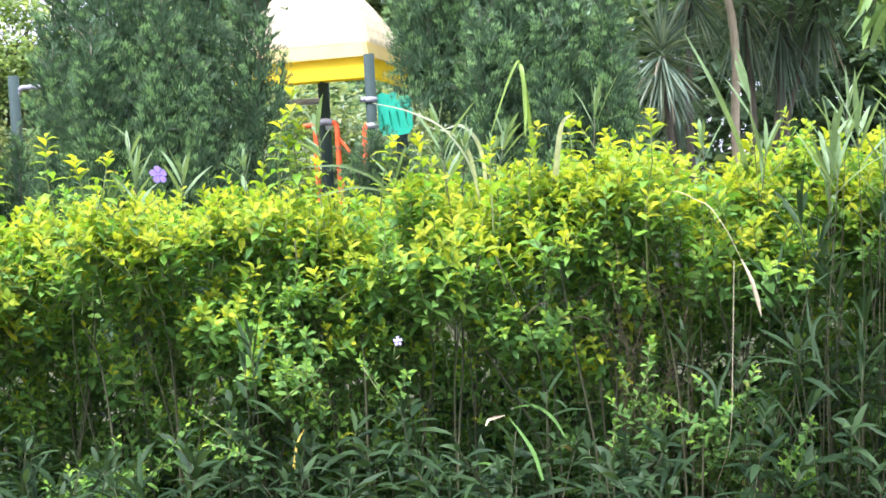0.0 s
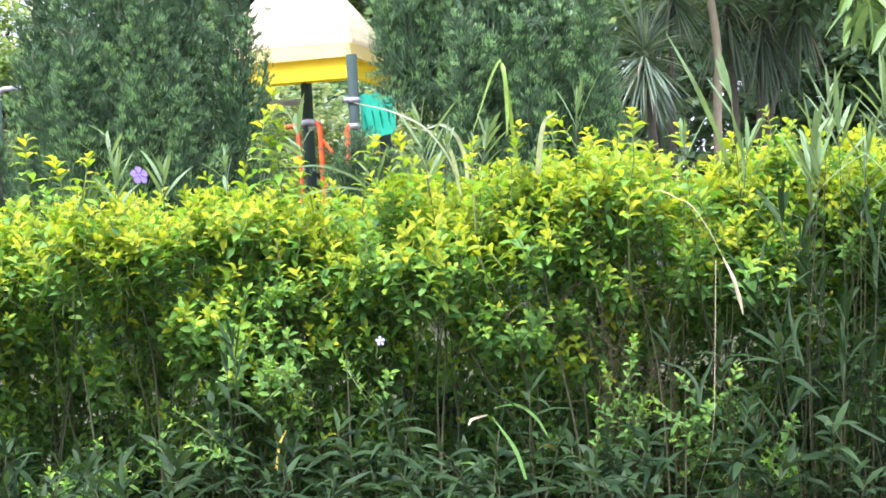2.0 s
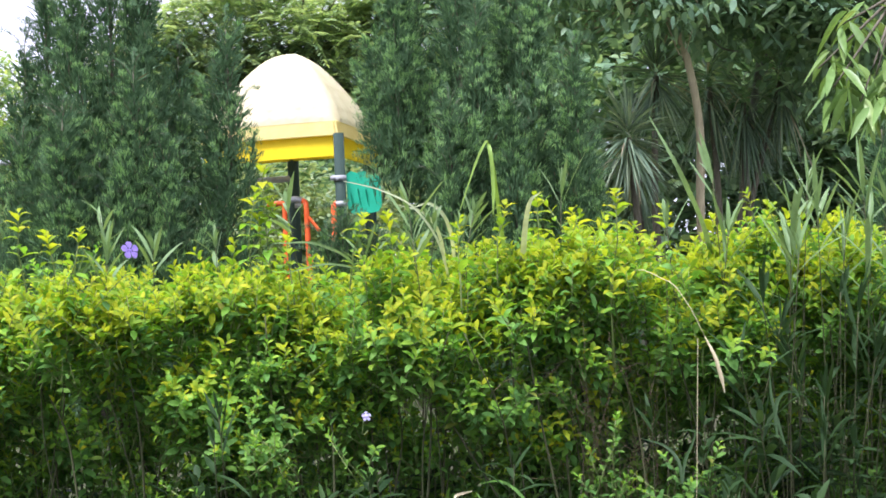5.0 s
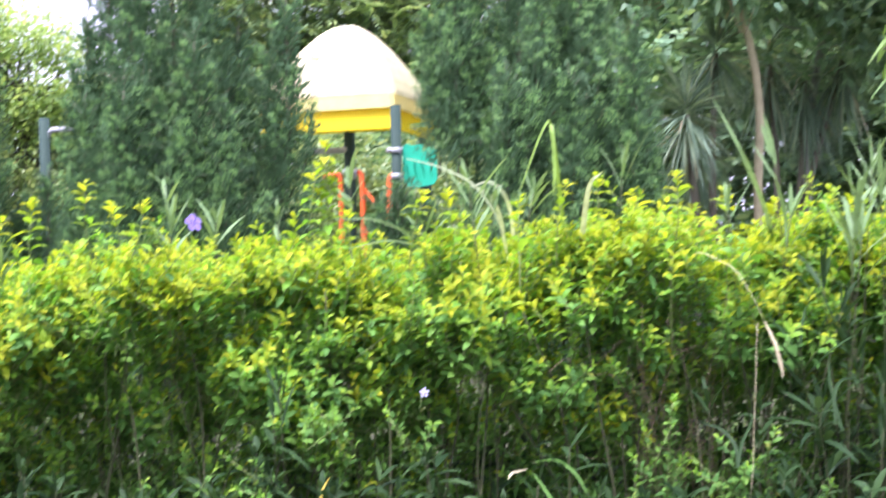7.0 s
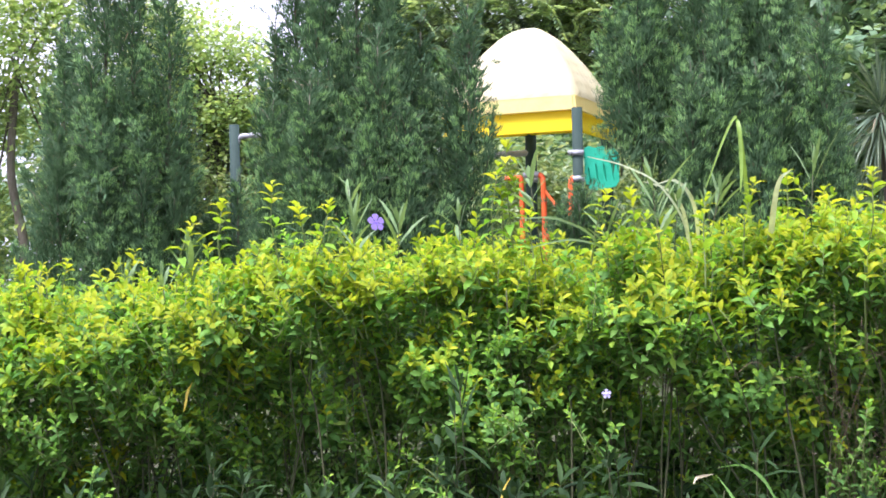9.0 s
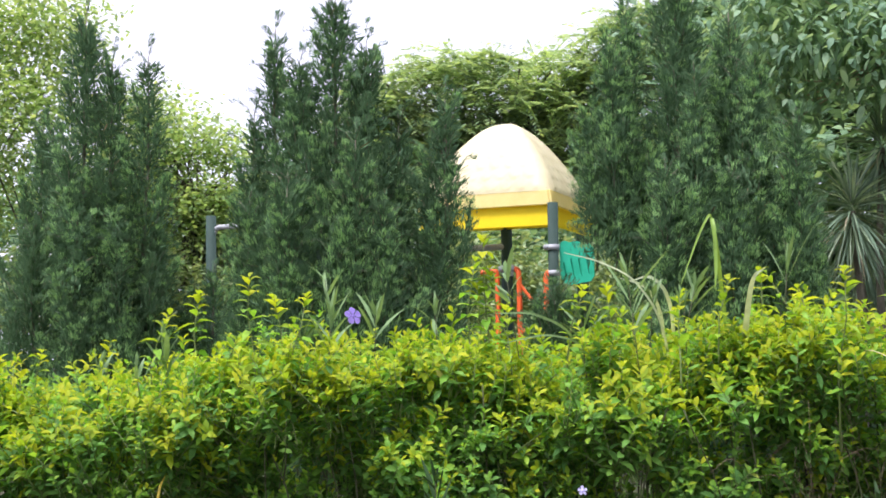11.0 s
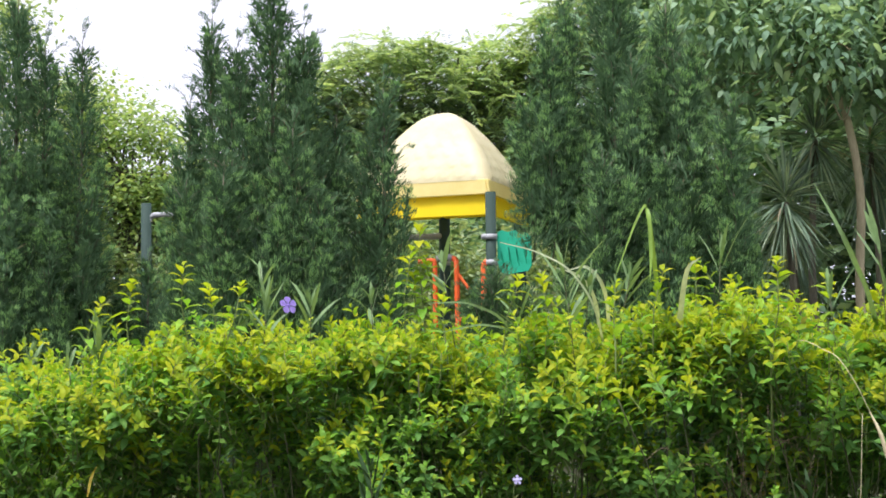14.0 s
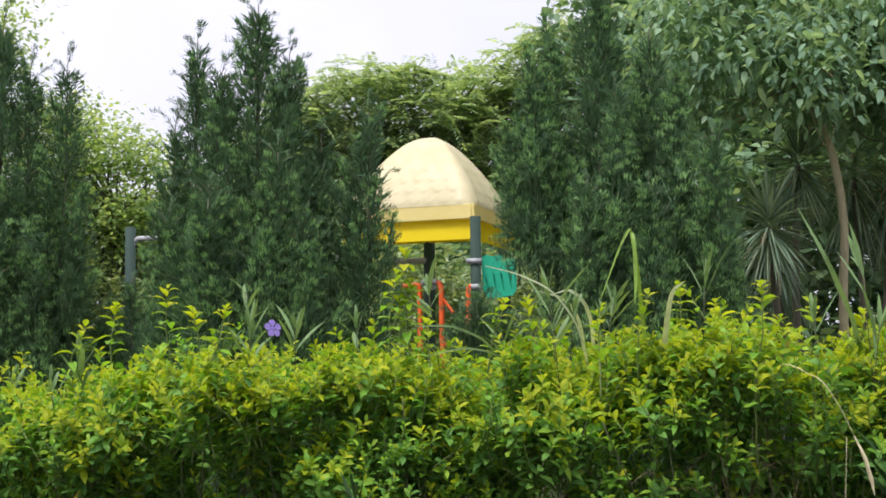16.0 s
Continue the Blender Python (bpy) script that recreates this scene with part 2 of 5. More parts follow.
def blades(base, axis, normal, length, width, stations=((0.45, 1.0),), bend=None, fold=0.25):
    """Leaves as one soup: (vertices, triangles). stations: how far along, and how wide there; bend: a vector by which the tip turns away."""
    base, axis, normal = np.asarray(base, float), unit(axis), unit(normal)
    n = len(base)
    length, width = np.broadcast_to(length, n)[:, None], np.broadcast_to(width, n)[:, None] / 2
    side = unit(np.cross(axis, normal))
    lift = np.cross(side, axis)
    bend = np.zeros((n, 3)) if bend is None else np.asarray(bend, float)
    rows = [base]
    for t, w in stations:
        mid = base + axis * length * t + bend * length * t * t
        rows += [mid - side * width * w + lift * width * w * fold, mid, mid + side * width * w + lift * width * w * fold]
    rows.append(base + axis * length + bend * length)
    k = len(stations)
    count = 3 * k + 2
    verts = np.stack(rows, 1).reshape(-1, 3)
    faces = [(0, 2, 1), (0, 3, 2)]
    for s in range(k - 1):
        a, b = 1 + 3 * s, 4 + 3 * s
        faces += [(a, a + 1, b), (a + 1, b + 1, b), (a + 1, a + 2, b + 1), (a + 2, b + 2, b + 1)]
    a, tip = 1 + 3 * (k - 1), count - 1
    faces += [(a, a + 1, tip), (a + 1, a + 2, tip)]
    tris = (np.arange(n)[:, None, None] * count + np.array(faces)[None]).reshape(-1, 3)
    return verts, tris


def slivers(base, axis, normal, length, width, bend=None):
    """Small flat sprays of four corners each: (vertices, triangles)."""
    base, axis = np.asarray(base, float), unit(axis)
    n = len(base)
    length, width = np.broadcast_to(length, n)[:, None], np.broadcast_to(width, n)[:, None] / 2
    side = unit(np.cross(axis, unit(normal)))
    bend = 0 if bend is None else np.asarray(bend, float) * length
    mid = base + axis * length * 0.5 + bend * 0.25
    verts = np.stack([base, mid + side * width, base + axis * length + bend, mid - side * width], 1).reshape(-1, 3)
    tris = (np.arange(n)[:, None, None] * 4 + np.array([(0, 1, 2), (0, 2, 3)])[None]).reshape(-1, 3)
    return verts, tris


def tubes(paths, radii, sides=5):
    """Tapered round stems along polylines: (vertices, triangles). radii: one pair (root, tip) a path."""
    vs, ts, at = [], [], 0
    ang = np.linspace(0, 2 * np.pi, sides, endpoint=False)
    for p, (r0, r1) in zip(paths, radii):
        p = np.asarray(p, float)
        d = unit(np.gradient(p, axis=0))
        ref = np.where(np.abs(d[:, 2:3]) > 0.9, np.array([[1.0, 0, 0]]), np.array([[0, 0, 1.0]]))
        u = unit(np.cross(d, ref))
        v = np.cross(d, u)
        r = np.linspace(r0, r1, len(p))[:, None, None]
        ring = p[:, None] + r * (u[:, None] * np.cos(ang)[None, :, None] + v[:, None] * np.sin(ang)[None, :, None])
        vs.append(ring.reshape(-1, 3))
        i = np.arange(len(p) - 1)[:, None] * sides + at
        j, j2 = np.arange(sides)[None], (np.arange(sides)[None] + 1) % sides
        ts.append(np.stack([i + j, i + j2, i + sides + j2], -1).reshape(-1, 3))
        ts.append(np.stack([i + j, i + sides + j2, i + sides + j], -1).reshape(-1, 3))
        last = at + (len(p) - 1) * sides
        ts.append(np.array([(last, last + k, last + k + 1) for k in range(1, sides - 1)]))
        ts.append(np.array([(at, at + k + 1, at + k) for k in range(1, sides - 1)]))
        at += len(p) * sides
    return np.concatenate(vs), np.concatenate(ts)


def joined(soups):
    vs, ts, at = [], [], 0
    for v, t in soups:
        vs.append(v)
        ts.append(t + at)
        at += len(v)
    return np.concatenate(vs), np.concatenate(ts)


def curve(points, n=8):
    """A smooth polyline through a few points (Catmull-Rom)."""
    p = np.asarray(points, float)
    p = np.vstack([2 * p[0] - p[1], p, 2 * p[-1] - p[-2]])
    out = []
    for i in range(1, len(p) - 2):
        t = np.linspace(0, 1, n, endpoint=False)[:, None]
        a, b, c, d = p[i - 1], p[i], p[i + 1], p[i + 2]
        out.append(0.5 * (2 * b + (c - a) * t + (2 * a - 5 * b + 4 * c - d) * t**2 + (3 * b - a - 3 * c + d) * t**3))
    return np.vstack(out + [p[-2:-1]])


def thing(name, at, label, category, group="", kind=""):
    ob = new(name)
    ob.location = at
    ob.empty_display_size = 0.1
    return tagged(ob, label, category, group, kind)


def part(name, soup, mat, parent, label="", kind="", smooth=True):
    """One mesh under a thing or a part; the soup is in the world's metres."""
    me = mesh_of(name, soup[0] - base_of(parent), soup[1], mat, smooth)
    ob = new(name, me)
    ob.parent = parent
    return tagged(ob, label, kind=kind)


def base_of(ob):
    v = np.zeros(3)
    while ob is not None:
        v = v + np.array(ob.location)
        ob = ob.parent
    return v


def bm_part(name, bm, mat, parent, label="", bevel=0.0):
    """One mesh under a thing from a bmesh in the world's metres."""
    bmesh.ops.translate(bm, verts=bm.verts, vec=-Vector(base_of(parent)))
    if bevel:
        bmesh.ops.bevel(bm, geom=list(bm.edges), offset=bevel, segments=2, affect="EDGES", profile=0.5)
    me = bpy.data.meshes.new(name)
    bm.to_mesh(me)
    bm.free()
    me.materials.append(mat)
    ob = new(name, me)
    ob.parent = parent
    return tagged(ob, label)


def box_bm(x0, y0, z0, x1, y1, z1, turn=0.0, about=(0, 0)):
    bm = bmesh.new()
    bmesh.ops.create_cube(bm, size=1, matrix=Matrix.LocRotScale(((x0 + x1) / 2, (y0 + y1) / 2, (z0 + z1) / 2), None, (x1 - x0, y1 - y0, z1 - z0)))
    if turn:
        bmesh.ops.rotate(bm, verts=bm.verts, cent=(*about, 0), matrix=Matrix.Rotation(radians(turn), 3, "Z"))
    return bm


def directions(n, up=0.0):
    v = unit(rng.normal(size=(n, 3)))
    v[:, 2] += up
    return unit(v)


# ---- ground: one sheet, a bank that lifts the hedge and the lawn behind it ----
def ground_height(x, y):
    s = np.clip((np.asarray(y, float) - 2.4) / 1.4, 0, 1)
    f = np.clip((np.asarray(y, float) - 5.0) / 8.0, 0, 1)
    return 0.25 * s * s * (3 - 2 * s) + 0.35 * f * f * (3 - 2 * f)


def build_ground():
    gx = np.concatenate([[-1500, -400, -120, -60], np.linspace(-30, 30, 121), [60, 120, 400, 1500]])
    gy = np.concatenate([[-1500, -300, -60], np.linspace(-20, 50, 141), [80, 200, 600, 3000]])
    X, Y = np.meshgrid(gx, gy)
    near = (np.abs(X) < 31) & (np.abs(Y) < 51)
    Z = ground_height(X, Y) + near * 0.03 * np.sin(X * 2.1 + 1.3 * np.sin(Y * 1.7)) * np.sin(Y * 2.7 + X)
    verts = np.stack([X, Y, Z], -1).reshape(-1, 3)
    w = len(gx)
    i = (np.arange(len(gy) - 1)[:, None] * w + np.arange(w - 1)[None]).ravel()
    tris = np.concatenate([np.stack([i, i + 1, i + w + 1], 1), np.stack([i, i + w + 1, i + w], 1)])
    tagged(new("ground", mesh_of("ground", verts, tris, M_GROUND)), "dark mossy soil with patchy lawn under shrubs", "ground", kind="structure")
    n = 36000
    x, y = rng.uniform(-9, 7, n), 5.0 + 19 * rng.random(n) ** 1.8
    b = np.stack([x, y, ground_height(x, y) - 0.03], 1)
    soup = slivers(b, directions(n, 2.0), directions(n), rng.uniform(0.10, 0.24, n), 0.014, directions(n) * 0.3)
    tagged(new("lawn_grass", mesh_of("lawn_grass", *soup, M_GRASS)), "thin green grass growing behind the hedge", "grass", kind="stuff")


build_ground()

# ---- the hedge ----
HEDGE_X = [-3.4, -2.4, -1.9, -1.5, -1.38, -1.24, -1.12, -0.86, -0.57, -0.42, -0.30, -0.20, -0.11, 0.08, 0.25, 0.45, 0.65, 0.87, 1.10, 1.25, 1.41, 2.4]
HEDGE_Z = [1.49, 1.51, 1.53, 1.58, 1.56, 1.69, 1.69, 1.61, 1.65, 1.68, 1.55, 1.56, 1.68, 1.66, 1.68, 1.72, 1.75, 1.68, 1.67, 1.72, 1.71, 1.70]


def hedge_top(x):
    return np.interp(x, HEDGE_X, HEDGE_Z) - 0.055 + 0.03 * np.sin(np.asarray(x) * 31.0) * np.sin(np.asarray(x) * 12.3 + 1.0)


def hedge_front(x, z):
    """Where the hedge's face stands: full above, drawn back below, with lumps."""
    u = np.clip((hedge_top(x) - z) / 0.75, 0, 1)
    lump = 0.10 * np.sin(x * 5.3 + 0.6) * np.cos(z * 7.0 + x * 2) + 0.05 * np.sin(x * 11.7 + z * 9)
    return 4.24 - 0.15 * np.exp(-(((u - 0.24) / 0.40) ** 2)) + 0.10 * u * u + lump


LEAF = ((0.30, 0.85), (0.66, 0.88))


def leafy_shoots(tips, dirs, lengths, leaf, gap=0.012):
    """Shoots with crossing pairs of small leaves, crowded at the tip: stems, and rows of base, axis, normal, length and place along from the tip."""
    paths, rows = [], []
    steps = [0.0]
    while steps[-1] < 0.5:
        steps.append(steps[-1] + gap * (0.8 + 10 * steps[-1]))
    steps = np.array(steps)
    for tip, d, length in zip(tips, dirs, lengths):
        side = unit(np.cross(d, rng.normal(size=3)))
        across = np.cross(d, side)
        root = tip - d * length + side * length * rng.uniform(-0.25, 0.25)
        mid = (tip + root) / 2 + side * length * 0.06
        paths.append(np.array([root, mid, tip]))
        s = np.repeat(steps[steps < length], 2) * rng.uniform(0.85, 1.15)
        n = len(s)
        q = np.clip(s / length, 0, 1)[:, None]
        at = tip * (1 - q) ** 2 + 2 * mid * q * (1 - q) + root * q * q
        pair = np.arange(n) // 2
        a = np.where((pair % 2 == 1)[:, None], side, across) * np.where(np.arange(n) % 2, 1, -1)[:, None]
        opened = (np.minimum(1.25, 0.72 + 5.5 * s) + rng.normal(0, 0.12, n))[:, None]
        ax = d * np.cos(opened) + a * np.sin(opened) + rng.normal(size=(n, 3)) * 0.12 + [0, 0, 0.22]
        size = leaf * np.minimum(1.0, 0.70 + 6.0 * s) * rng.uniform(0.78, 1.15, n)
        rows.append(np.column_stack([at, ax, d + rng.normal(size=(n, 3)) * 0.2 + [0, 0, 0.3], size, s])[rng.random(n) > 0.05])
    return paths, np.concatenate(rows)


def leaf_soup(r, width=0.5, droop=0.22, shape=LEAF):
    return blades(r[:, :3], r[:, 3:6], r[:, 6:9], r[:, 9], r[:, 9] * width * rng.uniform(0.85, 1.1, len(r)), shape,
                  bend=-unit(r[:, 6:9]) * droop * rng.uniform(0.4, 1.4, (len(r), 1)) + [0, 0, -0.05], fold=0.3)


def hidden_leaves(r):
    """Plainer leaves for the back of the hedge."""
    return slivers(r[:, :3], r[:, 3:6], r[:, 6:9], r[:, 9] * 1.05, r[:, 9] * 0.55, -unit(r[:, 6:9]) * 0.3)


LOW_SPRIGS = [(-1.08, 0.78), (-0.97, 0.84), (-0.70, 0.95), (0.55, 0.97), (0.66, 1.0), (0.74, 0.98), (1.04, 0.80), (-1.75, 0.9), (-2.2, 0.95), (-0.3, 1.14)]


def build_shrub(x0, x1):
    xc = (x0 + x1) / 2
    foot = (xc, 4.5, 0.22)
    ob = thing("hedge_shrub", foot, "leggy hedge shrub, yellow-green leaf tips over bare stems", "shrub", "shrubs of the hedge")
    span = x1 - x0
    sprays = []      # place, direction, shoots, how golden (0 to 1), size
    for _ in range(int(300 * span)):      # the face
        x = rng.uniform(x0, x1)
        top = hedge_top(x)
        z = top - abs(rng.normal(0, 0.28)) - 0.02
        if rng.random() < 0.46:
            z = rng.uniform(0.66, 1.3)
        if z < 0.66:
            continue
        low = top - z
        gap = math.sin(9 * x + 2 * math.sin(6 * z)) * math.cos(13 * z + 4 * x)
        if gap < -0.05 and rng.random() < (0.75 if low < 0.45 else 0.5):
            continue
        y = hedge_front(x, z) + abs(rng.normal(0, 0.07)) - 0.13 * max(0.0, gap) + 0.14 * max(0.0, -gap)
        u = min(1, low / 0.5)
        d = unit([rng.normal(0, 0.33), -0.12 - 0.35 * u + rng.normal(0, 0.18), 1.0])
        # gold fades downwards: young tips above, depth shade put into leaf colour below
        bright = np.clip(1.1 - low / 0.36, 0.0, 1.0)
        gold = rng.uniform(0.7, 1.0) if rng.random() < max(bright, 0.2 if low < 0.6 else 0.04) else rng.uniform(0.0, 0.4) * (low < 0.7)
        sprays.append(((x, y, z), d, rng.integers(3, 7) if low < 0.5 else rng.integers(3, 6), gold, 1.0 if low < 0.5 else 0.88))
    for _ in range(int(110 * span)):      # the top
        x, y = rng.uniform(x0, x1), rng.uniform(4.15, 5.05)
        top = hedge_top(x) - 0.04 - 0.35 * max(0, y - 4.8) + rng.normal(0, 0.05)
        sprays.append(((x, y, top), unit([rng.normal(0, 0.3), rng.normal(-0.12, 0.25), 1.0]), rng.integers(3, 7), rng.uniform(0.6, 1.0) if rng.random() < 0.92 else 0.2, 1.0))
    for _ in range(int(100 * span)):      # inside and back
        x, z = rng.uniform(x0, x1), 0.4 + 1.2 * rng.random() ** 1.35
        at = (x, rng.uniform(4.32, 5.15), min(z, hedge_top(x) - 0.1))
        sprays.append((at, unit([rng.normal(0, 0.6), rng.normal(-0.2, 0.6), 0.7]), rng.integers(4, 8), 0.0, 1.0))
    for px, pz in LOW_SPRIGS:      # low sprigs among the weeds
        if x0 <= px < x1:
            for _ in range(3):
                at = (px + rng.normal(0, 0.055), 3.84 + rng.normal(0, 0.03), pz + rng.normal(0, 0.035))
                sprays.append((at, unit([rng.normal(0, 0.5), -0.35, 0.8]), rng.integers(2, 4), rng.uniform(0.01, 0.1), 0.8))
    for _ in range(int(60 * span)):      # low growth at the back
        at = (rng.uniform(x0, x1), rng.uniform(4.75, 5.3), rng.uniform(0.3, 0.85))
        sprays.append((at, unit([rng.normal(0, 0.5), rng.normal(-0.2, 0.5), 0.8]), rng.integers(4, 7), 0.0, 1.15))
    paths, rows, flags = [], [], []
    for at, d, count, gold, size in sprays:
        at = np.array(at)
        root = at - d * rng.uniform(0.15, 0.22)
        fan = unit(d + rng.normal(size=(count, 3)) * [0.42, 0.42, 0.2])
        lengths = rng.uniform(0.10, 0.22, count)
        lengths[0] *= 1.25
        tips = root + fan * lengths[:, None] + d * 0.03
        p, q = leafy_shoots(tips, fan, lengths, (0.060 if gold > 0.5 else 0.049) * size, 0.018)
        if at[1] < 4.45:
            paths += p
        rows.append(q)
        far = q[:, 10] * rng.uniform(0.85, 1.2)
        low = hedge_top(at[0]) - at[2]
        if low > 0.22 and rng.random() < 0.86:      # lower shoots stay green, which also paints the shade there
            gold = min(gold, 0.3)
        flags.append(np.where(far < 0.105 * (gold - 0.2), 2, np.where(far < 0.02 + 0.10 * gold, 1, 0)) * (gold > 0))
    q, age = np.concatenate(rows), np.concatenate(flags)
    deep = q[:, 1] > 4.42
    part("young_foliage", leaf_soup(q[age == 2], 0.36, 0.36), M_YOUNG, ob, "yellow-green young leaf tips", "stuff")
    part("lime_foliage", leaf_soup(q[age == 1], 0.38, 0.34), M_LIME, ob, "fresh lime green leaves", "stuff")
    part("mature_foliage", joined([leaf_soup(q[(age == 0) & ~deep], 0.40, 0.26), hidden_leaves(q[(age == 0) & deep])]), M_MATURE, ob, "deep green older leaves, also painting shade low in the hedge", "stuff")
    part("twig_tangle", tubes(paths, [(0.0026, 0.0011)] * len(paths), 3), M_GREEN_STEM, ob, kind="stuff")
    stems = []
    for _ in range(int(50 * span)):
        bx, by = rng.uniform(x0, x1), rng.uniform(4.12, 4.9)
        tx, ty = bx + rng.normal(0, 0.10), by + rng.normal(-0.05, 0.10)
        tz = hedge_top(tx) - rng.uniform(0.1, 0.4)
        stems.append(curve([(bx, by, 0.2), (bx + rng.normal(0, 0.03), by, 0.7), ((bx + tx) / 2 + rng.normal(0, 0.03), (by + ty) / 2, 1.1), (tx, ty, tz)], 5))
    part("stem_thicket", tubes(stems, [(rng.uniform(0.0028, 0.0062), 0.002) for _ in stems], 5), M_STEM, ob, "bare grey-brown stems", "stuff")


edges = np.linspace(-3.3, 2.35, 13)
for a, b in zip(edges[:-1], edges[1:]):
    build_shrub(a, b)


def leader_shoot(x, y, z, length):
    ob = thing("hedge_shoot", (x, y, z - length - 0.1), "upright young shoot with yellow-green paired leaves", "shoot", "tall shoots of the hedge")
    p, q = leafy_shoots(np.array([(x, y, z)]), unit(np.array([(rng.normal(0, 0.1), rng.normal(0, 0.1), 1.0)])), np.array([length]), 0.076, 0.017)
    part("foliage", leaf_soup(q[q[:, 10] < 0.11], 0.42, 0.5), M_YOUNG, ob, kind="stuff")
    part("lower_foliage", leaf_soup(q[q[:, 10] >= 0.11], 0.42, 0.5), M_LIME, ob, "lime green older leaves", "stuff")
    part("stem", tubes([np.vstack([p[0][0] - [0, -0.02, 0.25], p[0]])], [(0.004, 0.0015)], 5), M_GREEN_STEM, ob)


for x, y, z, length in ((-1.45, 4.45, 1.79, 0.26), (-1.54, 4.4, 1.72, 0.2), (-2.09, 4.6, 1.60, 0.18), (-2.25, 4.6, 1.58, 0.18), (-1.83, 4.6, 1.63, 0.18), (-1.2, 4.2, 1.83, 0.25), (-1.13, 4.25, 1.76, 0.2),
                        (-1.01, 4.2, 1.76, 0.2), (-0.45, 4.4, 1.96, 0.36), (-0.475, 4.38, 1.88, 0.3), (-0.43, 4.42, 1.86, 0.3), (-0.47, 4.4, 1.80, 0.3), (-0.36, 4.2, 1.72, 0.2), (-0.11, 4.2, 1.77, 0.24), (-0.04, 4.3, 1.78, 0.22), (0.19, 4.2, 1.75, 0.22), (0.34, 4.2, 1.79, 0.22),
                        (0.45, 4.3, 1.82, 0.22), (0.55, 4.2, 1.76, 0.2), (0.66, 4.0, 1.80, 0.28), (0.85, 4.2, 1.75, 0.2), (1.0, 4.2, 1.72, 0.2), (1.24, 4.2, 1.72, 0.22), (1.35, 4.1, 1.70, 0.22)):
    leader_shoot(x, y, z, length)

# ---- juniper trees ----
def juniper(x, y, leaders, label, density=1.0, lush=False):
    """An upright juniper: leaders (dx, dy, height, radius, foot) clad in pointed plumes, each of many small tufts of scaly twigs."""
    z0 = float(ground_height(x, y)) - 0.05
    ob = thing("juniper_tree", (x, y, z0), label, "tree", "junipers by the playground")
    base, axis, face, limbs, fresh, reach = [], [], [], [], [], []
    deep_b, deep_a = [], []
    for dx, dy, h, rad, foot in leaders:
        lx, ly = x + dx, y + dy
        low = z0 if foot < 1.0 else z0 + foot
        limbs.append((curve([(x + dx * 0.3, y + dy * 0.3, low), (x + dx * 0.8, y + dy * 0.8, low + (z0 + h - low) * 0.3), (lx, ly, z0 + h * 0.65), (lx, ly, z0 + h * 0.97)], 6), (0.045 if foot < 1.0 else 0.012, 0.005)))
        lobes = int(6.2 * density * (h - foot) * rad) + (6 if foot < 1.0 else 9)
        for k in range(lobes):
            u = (k + rng.random()) / lobes
            z = foot + (h - foot) * 0.90 * u
            prof = rad * (1 - u) ** 0.70 * min(1.0, 0.75 + 1.6 * u)
            th = k * 2.4 + rng.normal(0, 0.4)
            out = np.array([math.cos(th), math.sin(th), 0])
            if out[1] > 0.35 and rng.random() < 0.75:
                continue
            d = unit(out * rng.uniform(0.2, 0.65) * (1 - 0.40 * u) + [0, 0, 1.0] + rng.normal(size=3) * 0.10)
            length = rng.uniform(0.45, 1.0) * (1.1 - 0.4 * u)
            fat = rng.uniform(0.11, 0.23) * (1.15 - 0.5 * u)
            start = np.array([lx, ly, z0 + z]) + out * max(0.0, prof * rng.uniform(0.70, 1.05) - fat * 0.5) - d * length * 0.40
            limbs.append((np.array([[lx, ly, start[2] - 0.1], start + d * length * 0.3, start + d * length * 0.95]), (0.008, 0.002)))
            e1 = unit(np.cross(d, [1.0, 0.3, 0]))
            e2 = np.cross(d, e1)
            # tufts cover the lobe, which narrows to a point
            count = int(250 * length * fat) + 9
            t = (np.arange(count) + rng.random(count)) / count
            ang = np.arange(count) * 2.4 + rng.normal(0, 0.3, count)
            rd = e1 * np.cos(ang)[:, None] + e2 * np.sin(ang)[:, None]
            wide = fat * np.sin(np.pi * np.clip(0.12 + 0.88 * t, 0, 1) ** 0.70) ** 1.1 * rng.uniform(0.78, 1.18, count)
            centre = start + d * length * t[:, None] + rd * wide[:, None]
            r = rng.uniform(0.034, 0.074, count) * (1.1 - 0.35 * t) * (1.1 - 0.3 * u)
            lean = unit(d * (0.35 + 0.9 * t[:, None]) + rd * 0.8 + [0, 0, 0.15])
            each = 27
            # shade put into colour: low leaders get few light tips, raised plumes many
            lit_growth = rng.uniform(0.6, 1.0) if lush or foot >= 1.0 else rng.choice([0.0, 0.2, 0.45] if h < 2.8 else [0.1, 0.5, 0.9])
            g = unit(unit(rng.normal(size=(count, each, 3))) + lean[:, None] * 0.9)
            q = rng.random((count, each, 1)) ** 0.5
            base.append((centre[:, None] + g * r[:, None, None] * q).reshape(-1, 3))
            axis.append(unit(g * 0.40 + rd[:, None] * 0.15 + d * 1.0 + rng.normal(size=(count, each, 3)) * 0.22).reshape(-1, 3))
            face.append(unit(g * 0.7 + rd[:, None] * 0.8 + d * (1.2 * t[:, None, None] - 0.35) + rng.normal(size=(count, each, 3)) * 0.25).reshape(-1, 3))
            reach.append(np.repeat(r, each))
            lit_tuft = rng.random(count) < lit_growth * (0.4 + 0.7 * t)
            # outer upward-facing sprays go lighter: new growth plus painted top light
            fresh.append(((q[..., 0] > 0.4) & (g[..., 2] > -0.1) & lit_tuft[:, None]).ravel())
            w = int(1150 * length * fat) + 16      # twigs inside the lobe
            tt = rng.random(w)
